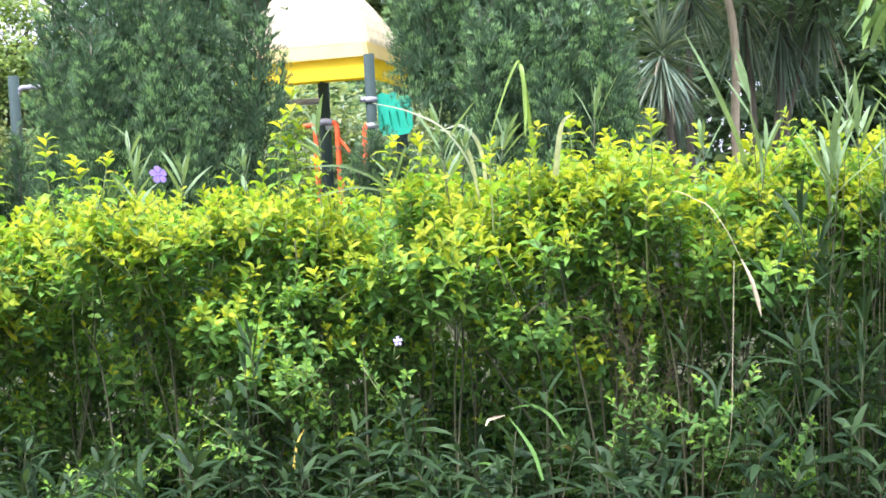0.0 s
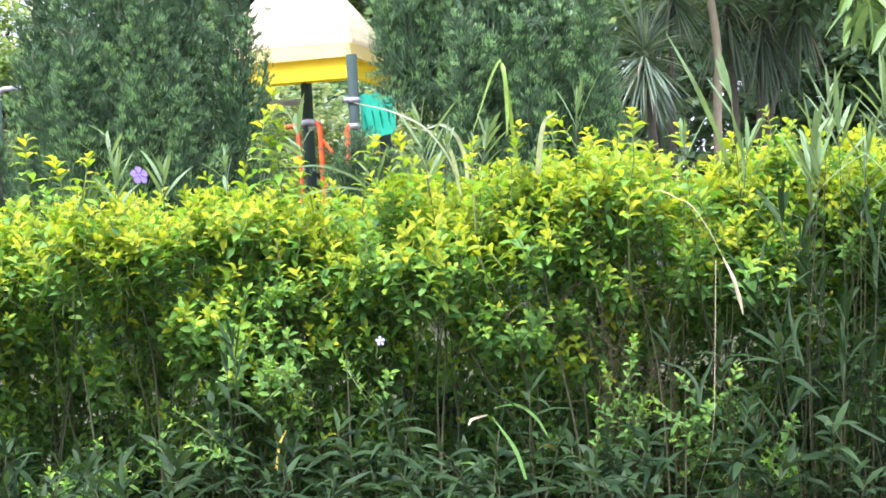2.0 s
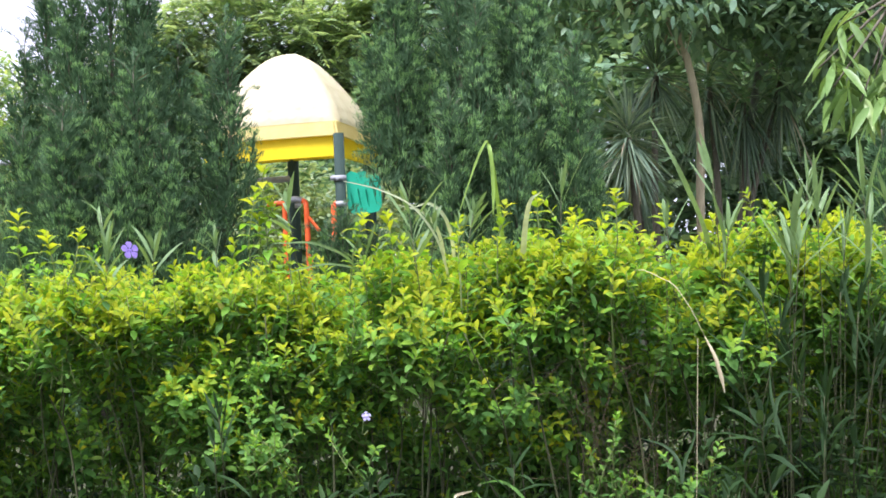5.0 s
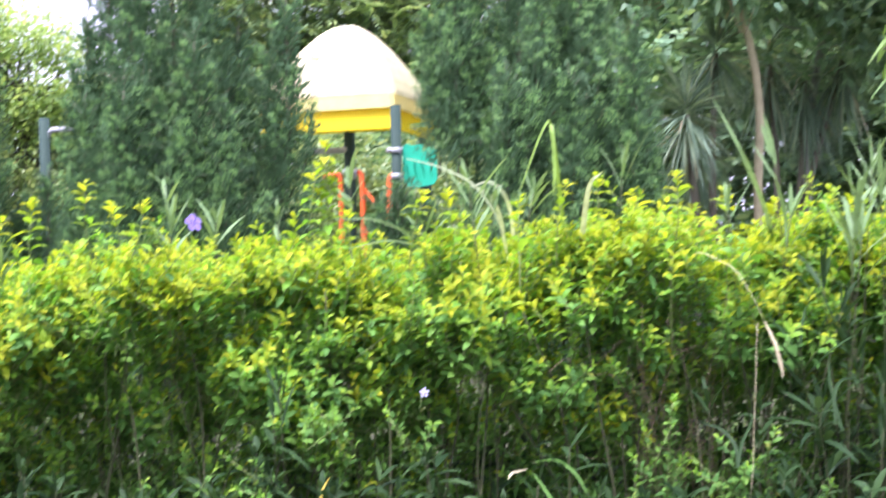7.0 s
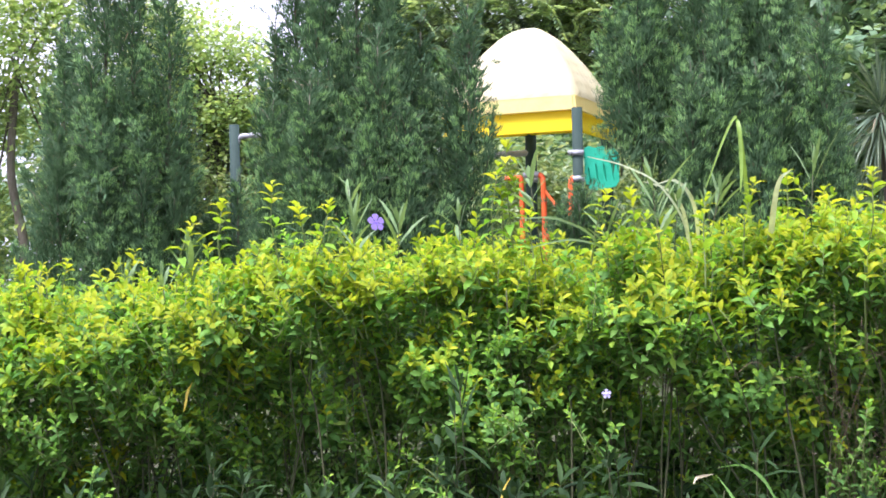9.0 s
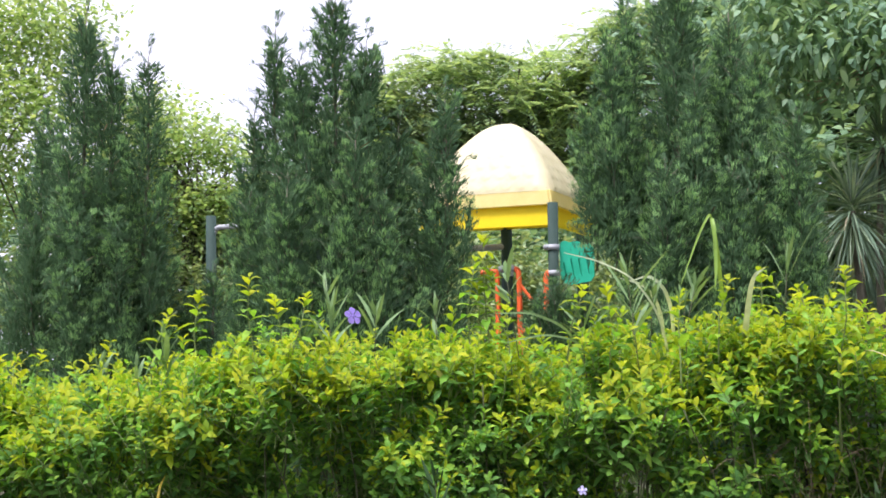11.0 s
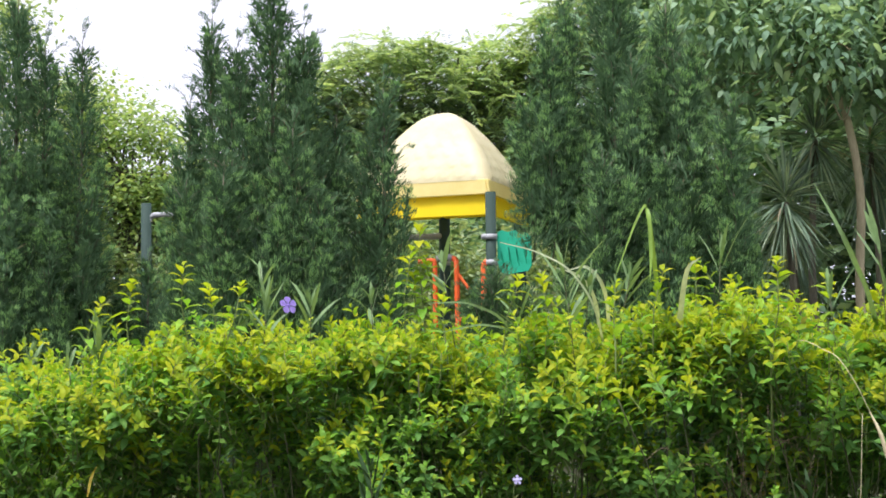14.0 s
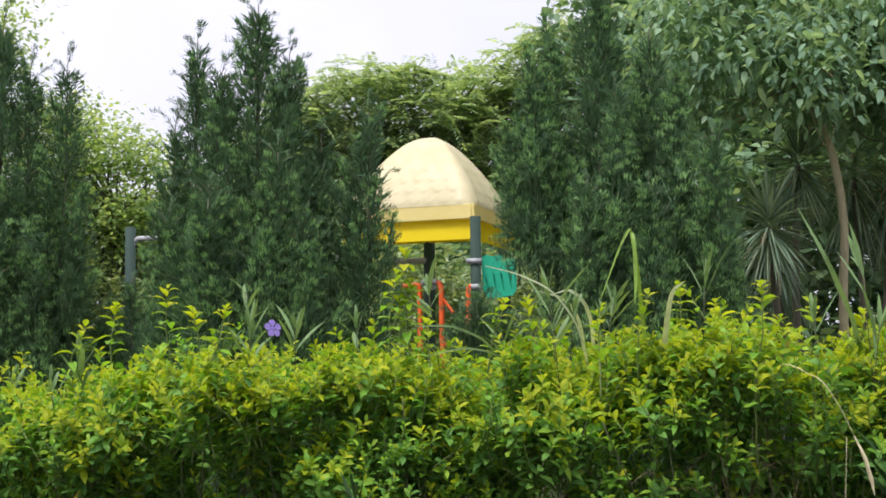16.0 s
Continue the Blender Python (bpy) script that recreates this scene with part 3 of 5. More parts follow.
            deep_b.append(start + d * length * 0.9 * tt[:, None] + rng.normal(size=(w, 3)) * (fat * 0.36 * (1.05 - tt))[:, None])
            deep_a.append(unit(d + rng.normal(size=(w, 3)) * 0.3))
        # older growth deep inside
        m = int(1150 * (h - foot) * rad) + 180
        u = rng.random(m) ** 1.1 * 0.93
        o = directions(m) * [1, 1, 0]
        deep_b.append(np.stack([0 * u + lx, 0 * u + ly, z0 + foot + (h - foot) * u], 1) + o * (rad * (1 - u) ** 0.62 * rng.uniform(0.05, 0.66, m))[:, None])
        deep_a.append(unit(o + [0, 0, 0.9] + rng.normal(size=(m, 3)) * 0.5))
        # a thin spire and curled wisps at the top
        for k in range(20):
            u = k / 19
            th = k * 2.4
            o = np.array([math.cos(th), math.sin(th), 0])
            s = np.array([lx, ly, z0 + h * (0.62 + 0.37 * u)]) + o * rad * 0.3 * (1 - u)
            length = rng.uniform(0.10, 0.30) * (1 - 0.3 * u)
            path = curve([s, s + o * length * 0.35 + [0, 0, length * 0.6], s + o * length * 0.75 + [0, 0, length * 0.85], s + o * length * 1.05 + [0, 0, length * 0.8]], 4)
            limbs.append((path, (0.004, 0.001)))
            m = 64
            i = (rng.random(m) ** 1.3 * (len(path) - 1)).astype(int)
            base.append(path[i] + rng.normal(size=(m, 3)) * 0.010)
            axis.append(unit(o * 0.6 + [0, 0, 0.9] + rng.normal(size=(m, 3)) * 0.35))
            reach.append(np.full(m, 0.05))
            face.append(directions(m))
            fresh.append(np.zeros(m, bool))
    b, a, f, young, reach = (np.concatenate(v) for v in (base, axis, face, fresh, reach))
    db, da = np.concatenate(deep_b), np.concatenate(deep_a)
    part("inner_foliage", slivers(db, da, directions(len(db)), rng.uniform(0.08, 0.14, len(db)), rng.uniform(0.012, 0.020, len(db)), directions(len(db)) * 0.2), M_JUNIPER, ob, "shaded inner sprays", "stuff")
    for pick, name, mat, text in ((~young, "foliage", M_JUNIPER, "dense dark green scaly sprays"), (young, "lit_fresh_foliage", M_JUNIPER_LIT_TIP, "lighter green fresh spray tips, coloured as if lit from above")):
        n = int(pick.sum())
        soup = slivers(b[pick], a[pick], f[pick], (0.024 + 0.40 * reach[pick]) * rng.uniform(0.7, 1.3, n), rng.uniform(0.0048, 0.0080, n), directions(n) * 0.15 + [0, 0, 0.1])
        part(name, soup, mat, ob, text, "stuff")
    part("trunk", tubes([limbs[0][0]], [limbs[0][1]], 8), M_BARK, ob, "brown bark")
    part("branchwork", tubes([p for p, _ in limbs[1:]], [r for _, r in limbs[1:]], 3), M_BARK, ob, kind="stuff")
    return ob


juniper(-2.45, 11.4, [(0.0, 0, 4.55, 1.0, 0.3), (-0.56, 0.05, 4.25, 0.50, 0.5), (-0.74, 0.0, 3.45, 0.26, 0.4), (0.99, -0.05, 3.5, 0.42, 0.3), (0.30, -0.1, 4.05, 0.66, 0.6), (0.55, 0.1, 3.3, 0.5, 0.3), (0.86, 0.0, 3.0, 0.42, 0.3), (-0.25, -0.45, 2.7, 0.65, 0.2), (0.5, -0.4, 2.3, 0.6, 0.2), (-0.52, -0.3, 2.3, 0.45, 0.2), (-0.3, -0.1, 3.9, 0.66, 0.6), (0.17, -0.7, 2.25, 0.2, 1.0), (0.53, -0.6, 2.4, 0.18, 1.1), (-0.25, -0.75, 2.65, 0.2, 1.2), (0.30, -0.6, 3.05, 0.2, 1.6), (-0.70, -0.3, 2.5, 0.18, 1.2)],
        "broad dark green juniper with several pointed tops")
juniper(0.55, 11.5, [(0.0, 0, 4.75, 0.9, 0.35), (-0.40, 0, 4.2, 0.32, 1.9), (-0.72, -0.1, 3.2, 0.24, 2.25), (-0.5, -0.15, 3.5, 0.3, 2.2), (0.45, -0.1, 4.2, 0.6, 0.4), (0.5, -0.2, 3.6, 0.6, 0.3), (1.0, -0.1, 3.15, 0.36, 0.3), (0.1, -0.45, 2.9, 0.55, 0.2), (-0.12, -0.4, 2.5, 0.34, 0.2), (0.8, -0.4, 2.4, 0.5, 0.2), (-0.14, -0.7, 2.65, 0.18, 1.3), (0.37, -0.7, 2.6, 0.18, 1.3), (0.92, -0.5, 3.05, 0.22, 1.2), (0.6, -0.45, 3.6, 0.2, 1.8), (-0.56, -0.3, 3.8, 0.2, 2.2), (0.12, -0.55, 3.5, 0.2, 1.9)],
        "wide dark green juniper with uneven pointed tops")
juniper(-5.35, 13.0, [(-0.1, 0, 4.9, 1.0, 0.3), (0.62, -0.1, 4.4, 0.7, 0.35), (0.25, -0.15, 4.35, 0.75, 0.3), (-0.55, 0, 3.7, 0.5, 0.3), (0.2, -0.4, 3.0, 0.6, 0.2), (-0.45, -0.4, 2.5, 0.6, 0.2), (0.75, -0.2, 2.4, 0.4, 0.2), (0.5, -0.6, 2.55, 0.2, 1.1), (0.15, -0.75, 2.5, 0.2, 1.1), (0.0, -0.6, 3.3, 0.2, 1.8)], "tall dark green juniper with two leaders")
juniper(-4.12, 13.2, [(0, 0, 2.05, 0.45, 0.0), (0.35, 0.2, 1.6, 0.35, 0.0), (-0.35, 0.1, 1.7, 0.35, 0.0)], "low young juniper beside a dark post", 0.8, True)
juniper(-0.54, 12.6, [(0, 0, 1.80, 0.50, 0.0), (-0.2, -0.05, 1.62, 0.4, 0.0), (0.24, 0.1, 1.6, 0.40, 0.0), (-0.04, -0.1, 1.72, 0.36, 0.0)], "low young juniper in front of the playground", 1.3, True)
juniper(3.75, 10.2, [(0, 0, 2.3, 0.42, 0.1)], "narrow young juniper with pale tips", 0.8, True)


# ---- broad-leaved trees ----
def crown_soup(blobs, count, size, width=0.5, stations=((0.45, 1.0),), droop=0.3, clump=30, spread=0.35, up=0.6):
    """Leaves in clumps round blobs (x, y, z, rx, ry, rz), denser towards their skins."""
    vol = np.array([b[3] * b[5] for b in blobs], float)
    pick = rng.choice(len(blobs), count // clump, p=vol / vol.sum())
    bl = np.array(blobs, float)[pick]
    c = bl[:, :3] + directions(len(bl), 0.2) * bl[:, 3:] * (rng.random((len(bl), 1)) ** 0.4)
    lean = unit(c - bl[:, :3] + [0, 0, 0.3])
    c = np.repeat(c, clump, 0)
    lean = np.repeat(lean, clump, 0)
    n = len(c)
    pos = c + rng.normal(size=(n, 3)) * [spread, spread, spread * 0.45]
    ax = unit(directions(n) * [1, 1, 0.5] + lean * 0.5 + [0, 0, -droop])
    if len(stations) == 1:
        return slivers(pos, ax, directions(n, up * 3), size * rng.uniform(0.6, 1.2, n), size * width * rng.uniform(0.8, 1.2, n), np.tile([0, 0, -droop * 0.5], (n, 1)))
    return blades(pos, ax, directions(n, up * 3), size * rng.uniform(0.6, 1.2, n), size * width * rng.uniform(0.8, 1.2, n), stations,
                  bend=np.tile([0, 0, -droop * 0.5], (n, 1)), fold=0.2)


def scattered(count, x0, x1, y0, y1, z0, tops, r0, r1):
    """Blobs for a crown under a roofline: tops are pairs (x, height)."""
    out = []
    for _ in range(count):
        x = rng.uniform(x0, x1)
        r = rng.uniform(r0, r1)
        top = np.interp(x, [t[0] for t in tops], [t[1] for t in tops]) - r * 0.7
        out.append((x, rng.uniform(y0, y1), z0 + (top - z0) * rng.random() ** 0.6, r, r, r * 0.7))
    return out


def limb_paths(trunk_top, blobs, each=4):
    out = []
    for b in blobs:
        for _ in range(each):
            e = np.array(b[:3]) + directions(1)[0] * np.array(b[3:]) * 0.8
            m = (np.array(trunk_top) + e) / 2 + rng.normal(size=3) * 0.15 + [0, 0, -0.1]
            out.append(curve([trunk_top, m, e], 5))
    return out


def broad_tree(trunk, radii, blobs, leaf, label, mat, bark, count, size, **kw):
    foot = trunk[0]
    ob = thing("broadleaf_tree", foot, label, "tree")
    part("trunk", tubes([curve(trunk, 8)], [radii], 10), bark, ob, "bare trunk")
    lp = limb_paths(trunk[-1], blobs, 2)
    part("branchwork", tubes(lp, [(radii[1] * 0.4, 0.005)] * len(lp), 5), bark, ob, kind="stuff")
    part("crown", crown_soup(blobs, count, size, **kw), mat, ob, leaf, "stuff")
    return ob


BROAD = ((0.22, 0.85), (0.58, 0.92))
broad_tree([(3.30, 14.5, 0.5), (3.26, 14.5, 2.2), (3.30, 14.5, 3.3), (3.16, 14.5, 4.2), (2.9, 14.5, 4.8)], (0.054, 0.036),
           [(1.9, 14.4, 5.2, 0.9, 0.8, 0.8), (2.8, 14.0, 4.85, 0.8, 0.7, 0.5), (3.7, 14.3, 5.3, 1.0, 0.8, 0.6), (2.4, 14.8, 5.9, 1.4, 1.0, 0.6), (1.6, 14.8, 4.5, 0.4, 0.5, 0.6), (4.5, 14.6, 5.4, 1.0, 0.8, 0.7), (3.1, 13.8, 4.5, 0.35, 0.4, 0.35)],
           "large drooping oval leaves", "slender pale-trunked tree with large drooping leaves", M_BIGLEAF, M_PALE_BARK, 8200, 0.145, width=0.46, stations=BROAD, droop=0.7, clump=9, spread=0.28)
broad_tree([(4.42, 16.7, 0.5), (4.40, 16.7, 2.0), (4.36, 16.7, 3.0), (4.5, 16.2, 4.4)], (0.062, 0.045),
           [(4.6, 15.4, 5.2, 1.3, 1.0, 0.9), (5.6, 15.6, 4.6, 1.2, 1.0, 0.9), (3.9, 14.6, 4.75, 0.9, 0.7, 0.45), (4.8, 14.7, 4.6, 0.9, 0.7, 0.5), (3.3, 15.6, 5.4, 1.2, 0.8, 0.5)],
           "dark green leaves", "thin grey-trunked tree with a dark crown", M_BIGLEAF, M_GREY_BARK, 9500, 0.17, width=0.5, stations=BROAD, droop=0.4, clump=14, spread=0.3)
broad_tree([(-8.9, 18, 0.5), (-8.8, 18, 2.0), (-9.0, 18, 3.2), (-8.9, 18, 4.6)], (0.08, 0.05),
           [(-8.7, 18, 5.2, 1.2, 1.0, 0.9), (-9.6, 18.4, 4.0, 0.8, 0.8, 0.8), (-7.9, 18.4, 3.0, 0.7, 0.8, 1.0), (-8.6, 18.6, 6.6, 1.2, 1.0, 0.8), (-9.7, 18.3, 2.2, 0.7, 0.6, 0.8)],
           "small pale green leaves, thin enough to see sky", "open pale-leaved tree with a brown trunk", M_LIGHT_CROWN, M_BARK, 20000, 0.12, clump=24, spread=0.25)
broad_tree([(-6.7, 21, 0.5), (-6.7, 21, 2.0), (-6.6, 21, 3.4), (-6.8, 21, 4.4)], (0.12, 0.07),
           scattered(70, -8.6, -5.3, 20.4, 21.6, 1.0, ((-8.6, 6.2), (-7.5, 6.5), (-6.9, 6.0), (-6.2, 5.4), (-5.3, 4.4)), 0.35, 0.6),
           "small light green leaves", "light green bushy tree leafy to the ground", M_LIGHT_CROWN, M_BARK, 40000, 0.12, clump=22, spread=0.30)


def feather_tree(trunk, blobs, fronds, label):
    """A wide flat-topped tree with feather leaves: fronds of small leaflets on layered sprays."""
    ob = thing("flame_tree", trunk[0], label, "tree")
    part("trunk", tubes([curve(trunk, 8)], [(0.32, 0.18)], 10), M_BARK, ob)
    lp = limb_paths(trunk[-1], blobs, 1)
    part("branchwork", tubes(lp, [(0.10, 0.02)] * len(lp), 5), M_BARK, ob, kind="stuff")
    vol = np.array([b[3] * b[5] for b in blobs], float)
    pick = rng.choice(len(blobs), fronds, p=vol / vol.sum())
    bl = np.array(blobs, float)[pick]
    c = bl[:, :3] + directions(fronds, 0.5) * bl[:, 3:] * (rng.random((fronds, 1)) ** 0.3)
    d = unit(directions(fronds) * [1, 1, 0.7] + unit(c - bl[:, :3]) * [0.5, 0.5, 0.5] + [0, -0.2, 0.15])
    side = unit(np.cross(d, [0, 0, 1.0]))
    pos, ax = [], []
    for k in range(9):
        t = (k + 1) / 9
        p = c + d * t * 0.62 + np.array([0, 0, -0.20]) * t * t
        for s in (1, -1):
            pos.append(p)
            ax.append(unit(side * s + d * 0.45 + [0, 0, -0.15]))
    pos, ax = np.concatenate(pos), np.concatenate(ax)
    n = len(pos)
    soup = slivers(pos, ax, directions(n, 2.0), rng.uniform(0.13, 0.22, n), 0.065, np.tile([0, 0, -0.2], (n, 1)))
    part("crown", soup, M_FAR_CROWN, ob, "layered feathery green foliage", "stuff")


rng = np.random.default_rng(29)
feather_tree([(-3.2, 36, 0.5), (-3.0, 36, 3.0), (-3.3, 36, 5.5), (-3.0, 36, 7.0)],
             [(x, y, z, 1.7 * r, r, 0.5 * q) for x, y, z, r, _, q in scattered(135, -8.2, 2.5, 33.4, 36.0, 4.6, ((-8.2, 7.2), (-6.3, 9.2), (-4.8, 10.1), (-3.8, 10.5), (-2.6, 10.1), (-1.0, 10.8), (0.5, 11.2), (2.5, 11.6)), 0.6, 1.1)],
             7600, "wide feathery-leaved tree rising behind the playground roof")


rng = np.random.default_rng(41)


def build_woods():
    blobs = []
    for _ in range(210):
        x = rng.uniform(-26, 24)
        top = 5.6 if x < -7 else 8.6 if x < 1.5 else 13.0
        if x < -12:
            top = 9.0
        blobs.append((x, rng.uniform(38, 46), rng.uniform(0.8, top - 1.2), rng.uniform(1.2, 2.2), 1.2, rng.uniform(0.8, 1.4)))
    soup = crown_soup(blobs, 46000, 0.42, clump=36, spread=0.55)
    tagged(new("far_woods", mesh_of("far_woods", *soup, M_WOODS)), "dark green wall of distant trees", "trees", kind="stuff")
    blobs = []
    for _ in range(100):
        x = rng.uniform(1.2, 13)
        blobs.append((x, rng.uniform(20, 25), rng.uniform(1.0, 8.2), rng.uniform(0.8, 1.5), 1.0, rng.uniform(0.7, 1.1)))
    blobs += [(rng.uniform(-5.5, 2.5), rng.uniform(24, 28), rng.uniform(1.0, 5.2), rng.uniform(0.8, 1.4), 1.0, rng.uniform(0.7, 1.1)) for _ in range(45)]
    blobs += [(rng.uniform(-3.2, 0.3), rng.uniform(22, 24), rng.uniform(0.9, 4.2), rng.uniform(0.6, 1.0), 0.8, rng.uniform(0.5, 0.8)) for _ in range(18)]
    blobs += [(rng.uniform(2.6, 8.5), rng.uniform(17.5, 20), rng.uniform(0.9, 5.4), rng.uniform(0.6, 1.0), 0.8, rng.uniform(0.5, 0.8)) for _ in range(70)]
    soup = crown_soup(blobs, 72000, 0.28, clump=30, spread=0.35)
    tagged(new("woodland_edge", mesh_of("woodland_edge", *soup, M_WOODS)), "shady green trees closing the lawn", "trees", kind="stuff")
    blobs = [(rng.uniform(-9, 6), rng.uniform(19, 22), rng.uniform(0.7, 3.3), rng.uniform(0.5, 0.9), 0.6, rng.uniform(0.4, 0.7)) for _ in range(110)]
    soup = crown_soup(blobs, 56000, 0.135, clump=30, spread=0.2)
    tagged(new("shrubbery", mesh_of("shrubbery", *soup, M_SHRUBBERY)), "pale green leafy shrubs behind the playground", "shrubs", kind="stuff")


build_woods()


# ---- dracaenas ----
STRAP = ((0.12, 0.8), (0.35, 1.0), (0.6, 0.85), (0.82, 0.5))


def dracaena(foot, heads, label, count=230, fall=0.0):
    """Trunks topped by heads of long strap leaves; fall: how far the older leaves hang down round the trunk."""
    ob = thing("dracaena", foot, label, "tree", "dracaenas")
    for n, (hx, hy, hz, size) in enumerate(heads):
        root = (foot[0] + 0.10 * n - 0.1, foot[1] + 0.05 * n, foot[2])
        mid = ((root[0] + hx) / 2 + rng.normal(0, 0.10), (root[1] + hy) / 2, (root[2] + hz) / 2)
        part("trunk", tubes([curve([root, mid, (hx, hy, hz)], 8)], [(0.052, 0.034)], 8), M_BARK, ob, "brown ringed trunk")
        th = rng.uniform(0, 2 * np.pi, count)
        el = rng.uniform(-1.15 - 0.3 * fall, 1.35 - 0.5 * fall, count)
        ax = np.stack([np.cos(th) * np.cos(el), np.sin(th) * np.cos(el), np.sin(el)], 1)
        b = np.array([hx, hy, hz]) + np.stack([np.cos(th) * 0.04, np.sin(th) * 0.04, el * (0.12 + 0.25 * fall)], 1)
        soup = blades(b, ax, np.tile([0, 0, 1.0], (count, 1)) + rng.normal(size=(count, 3)) * 0.25, size * rng.uniform(0.7, 1.1, count), rng.uniform(0.018, 0.028, count), STRAP,
                      bend=np.stack([rng.normal(0, 0.06, count), rng.normal(0, 0.06, count), -0.04 - 0.2 * fall - (0.12 + 0.5 * fall) * np.cos(el)], 1), fold=0.35)
        part("leaf_head", soup, M_DRACAENA, ob, "drooping head of long strap leaves", "stuff")


dracaena((2.95, 14.6, 0.5), [(2.47, 14.3, 3.18, 0.68), (3.0, 15.3, 4.0, 0.75)], "dracaena with drooping strap-leaf heads on brown trunks", 240, 0.15)
dracaena((3.8, 16.3, 0.5), [(3.85, 16.3, 4.0, 0.7), (4.3, 16.4, 3.8, 0.7), (4.75, 16.3, 4.05, 0.7)], "shaded dracaena with hanging dead strap leaves", 200, 0.7)
dracaena((2.75, 15.2, 0.5), [(2.75, 15.3, 2.9, 0.6)], "low dracaena with drooping strap leaves", 150, 0.6)


# ---- the near lance-leaved branch ----
def lance_tree():
    foot = (3.6, 7.6, 0.25)
    ob = thing("lance_leaved_tree", foot, "tree branch with hanging glossy lance-shaped leaves", "tree")
    top = (3.3, 7.5, 3.6)
    part("trunk", tubes([curve([foot, (3.65, 7.6, 1.6), top], 8)], [(0.07, 0.04)], 8), M_BARK, ob)
    ends = [(2.50, 7.5, 2.62), (2.62, 7.4, 2.52), (2.75, 7.5, 2.68), (2.45, 7.6, 2.75), (2.85, 7.4, 2.85), (2.6, 7.6, 3.0), (2.9, 7.6, 2.55)]
    paths = [curve([top, (2.95, 7.5, 3.2), e], 6) for e in ends]
    part("branchwork", tubes(paths, [(0.02, 0.005)] * len(paths), 5), M_BARK, ob, kind="stuff")
    e = np.repeat(np.array(ends), 22, 0)
    n = len(e)
    pos = e + rng.normal(size=(n, 3)) * [0.05, 0.05, 0.05] + [0.09, 0, 0.03]
    ax = unit(directions(n) * [1, 1, 0.5] + [0, 0, -0.7])
    part("foliage", blades(pos, ax, directions(n, 1.0), rng.uniform(0.15, 0.24, n), 0.050, ((0.2, 0.75), (0.5, 1.0), (0.8, 0.6)), bend=np.tile([0, 0, -0.35], (n, 1)), fold=0.3),
         M_LANCE, ob, "hanging glossy lance-shaped leaves", "stuff")


lance_tree()


# ---- the play tower ----
def pipe(points, r, mat, parent, name, label="", n=6, sides=12):
    return part(name, tubes([curve(points, n)], [(r, r)], sides), mat, parent, label)


def welded(verts, tris):
    """The same soup with vertices at one place made one."""
    _, first, back = np.unique(np.round(verts, 4), axis=0, return_index=True, return_inverse=True)
    tris = back.reshape(-1)[tris]
    good = (tris[:, 0] != tris[:, 1]) & (tris[:, 1] != tris[:, 2]) & (tris[:, 2] != tris[:, 0])
    return verts[first], tris[good]


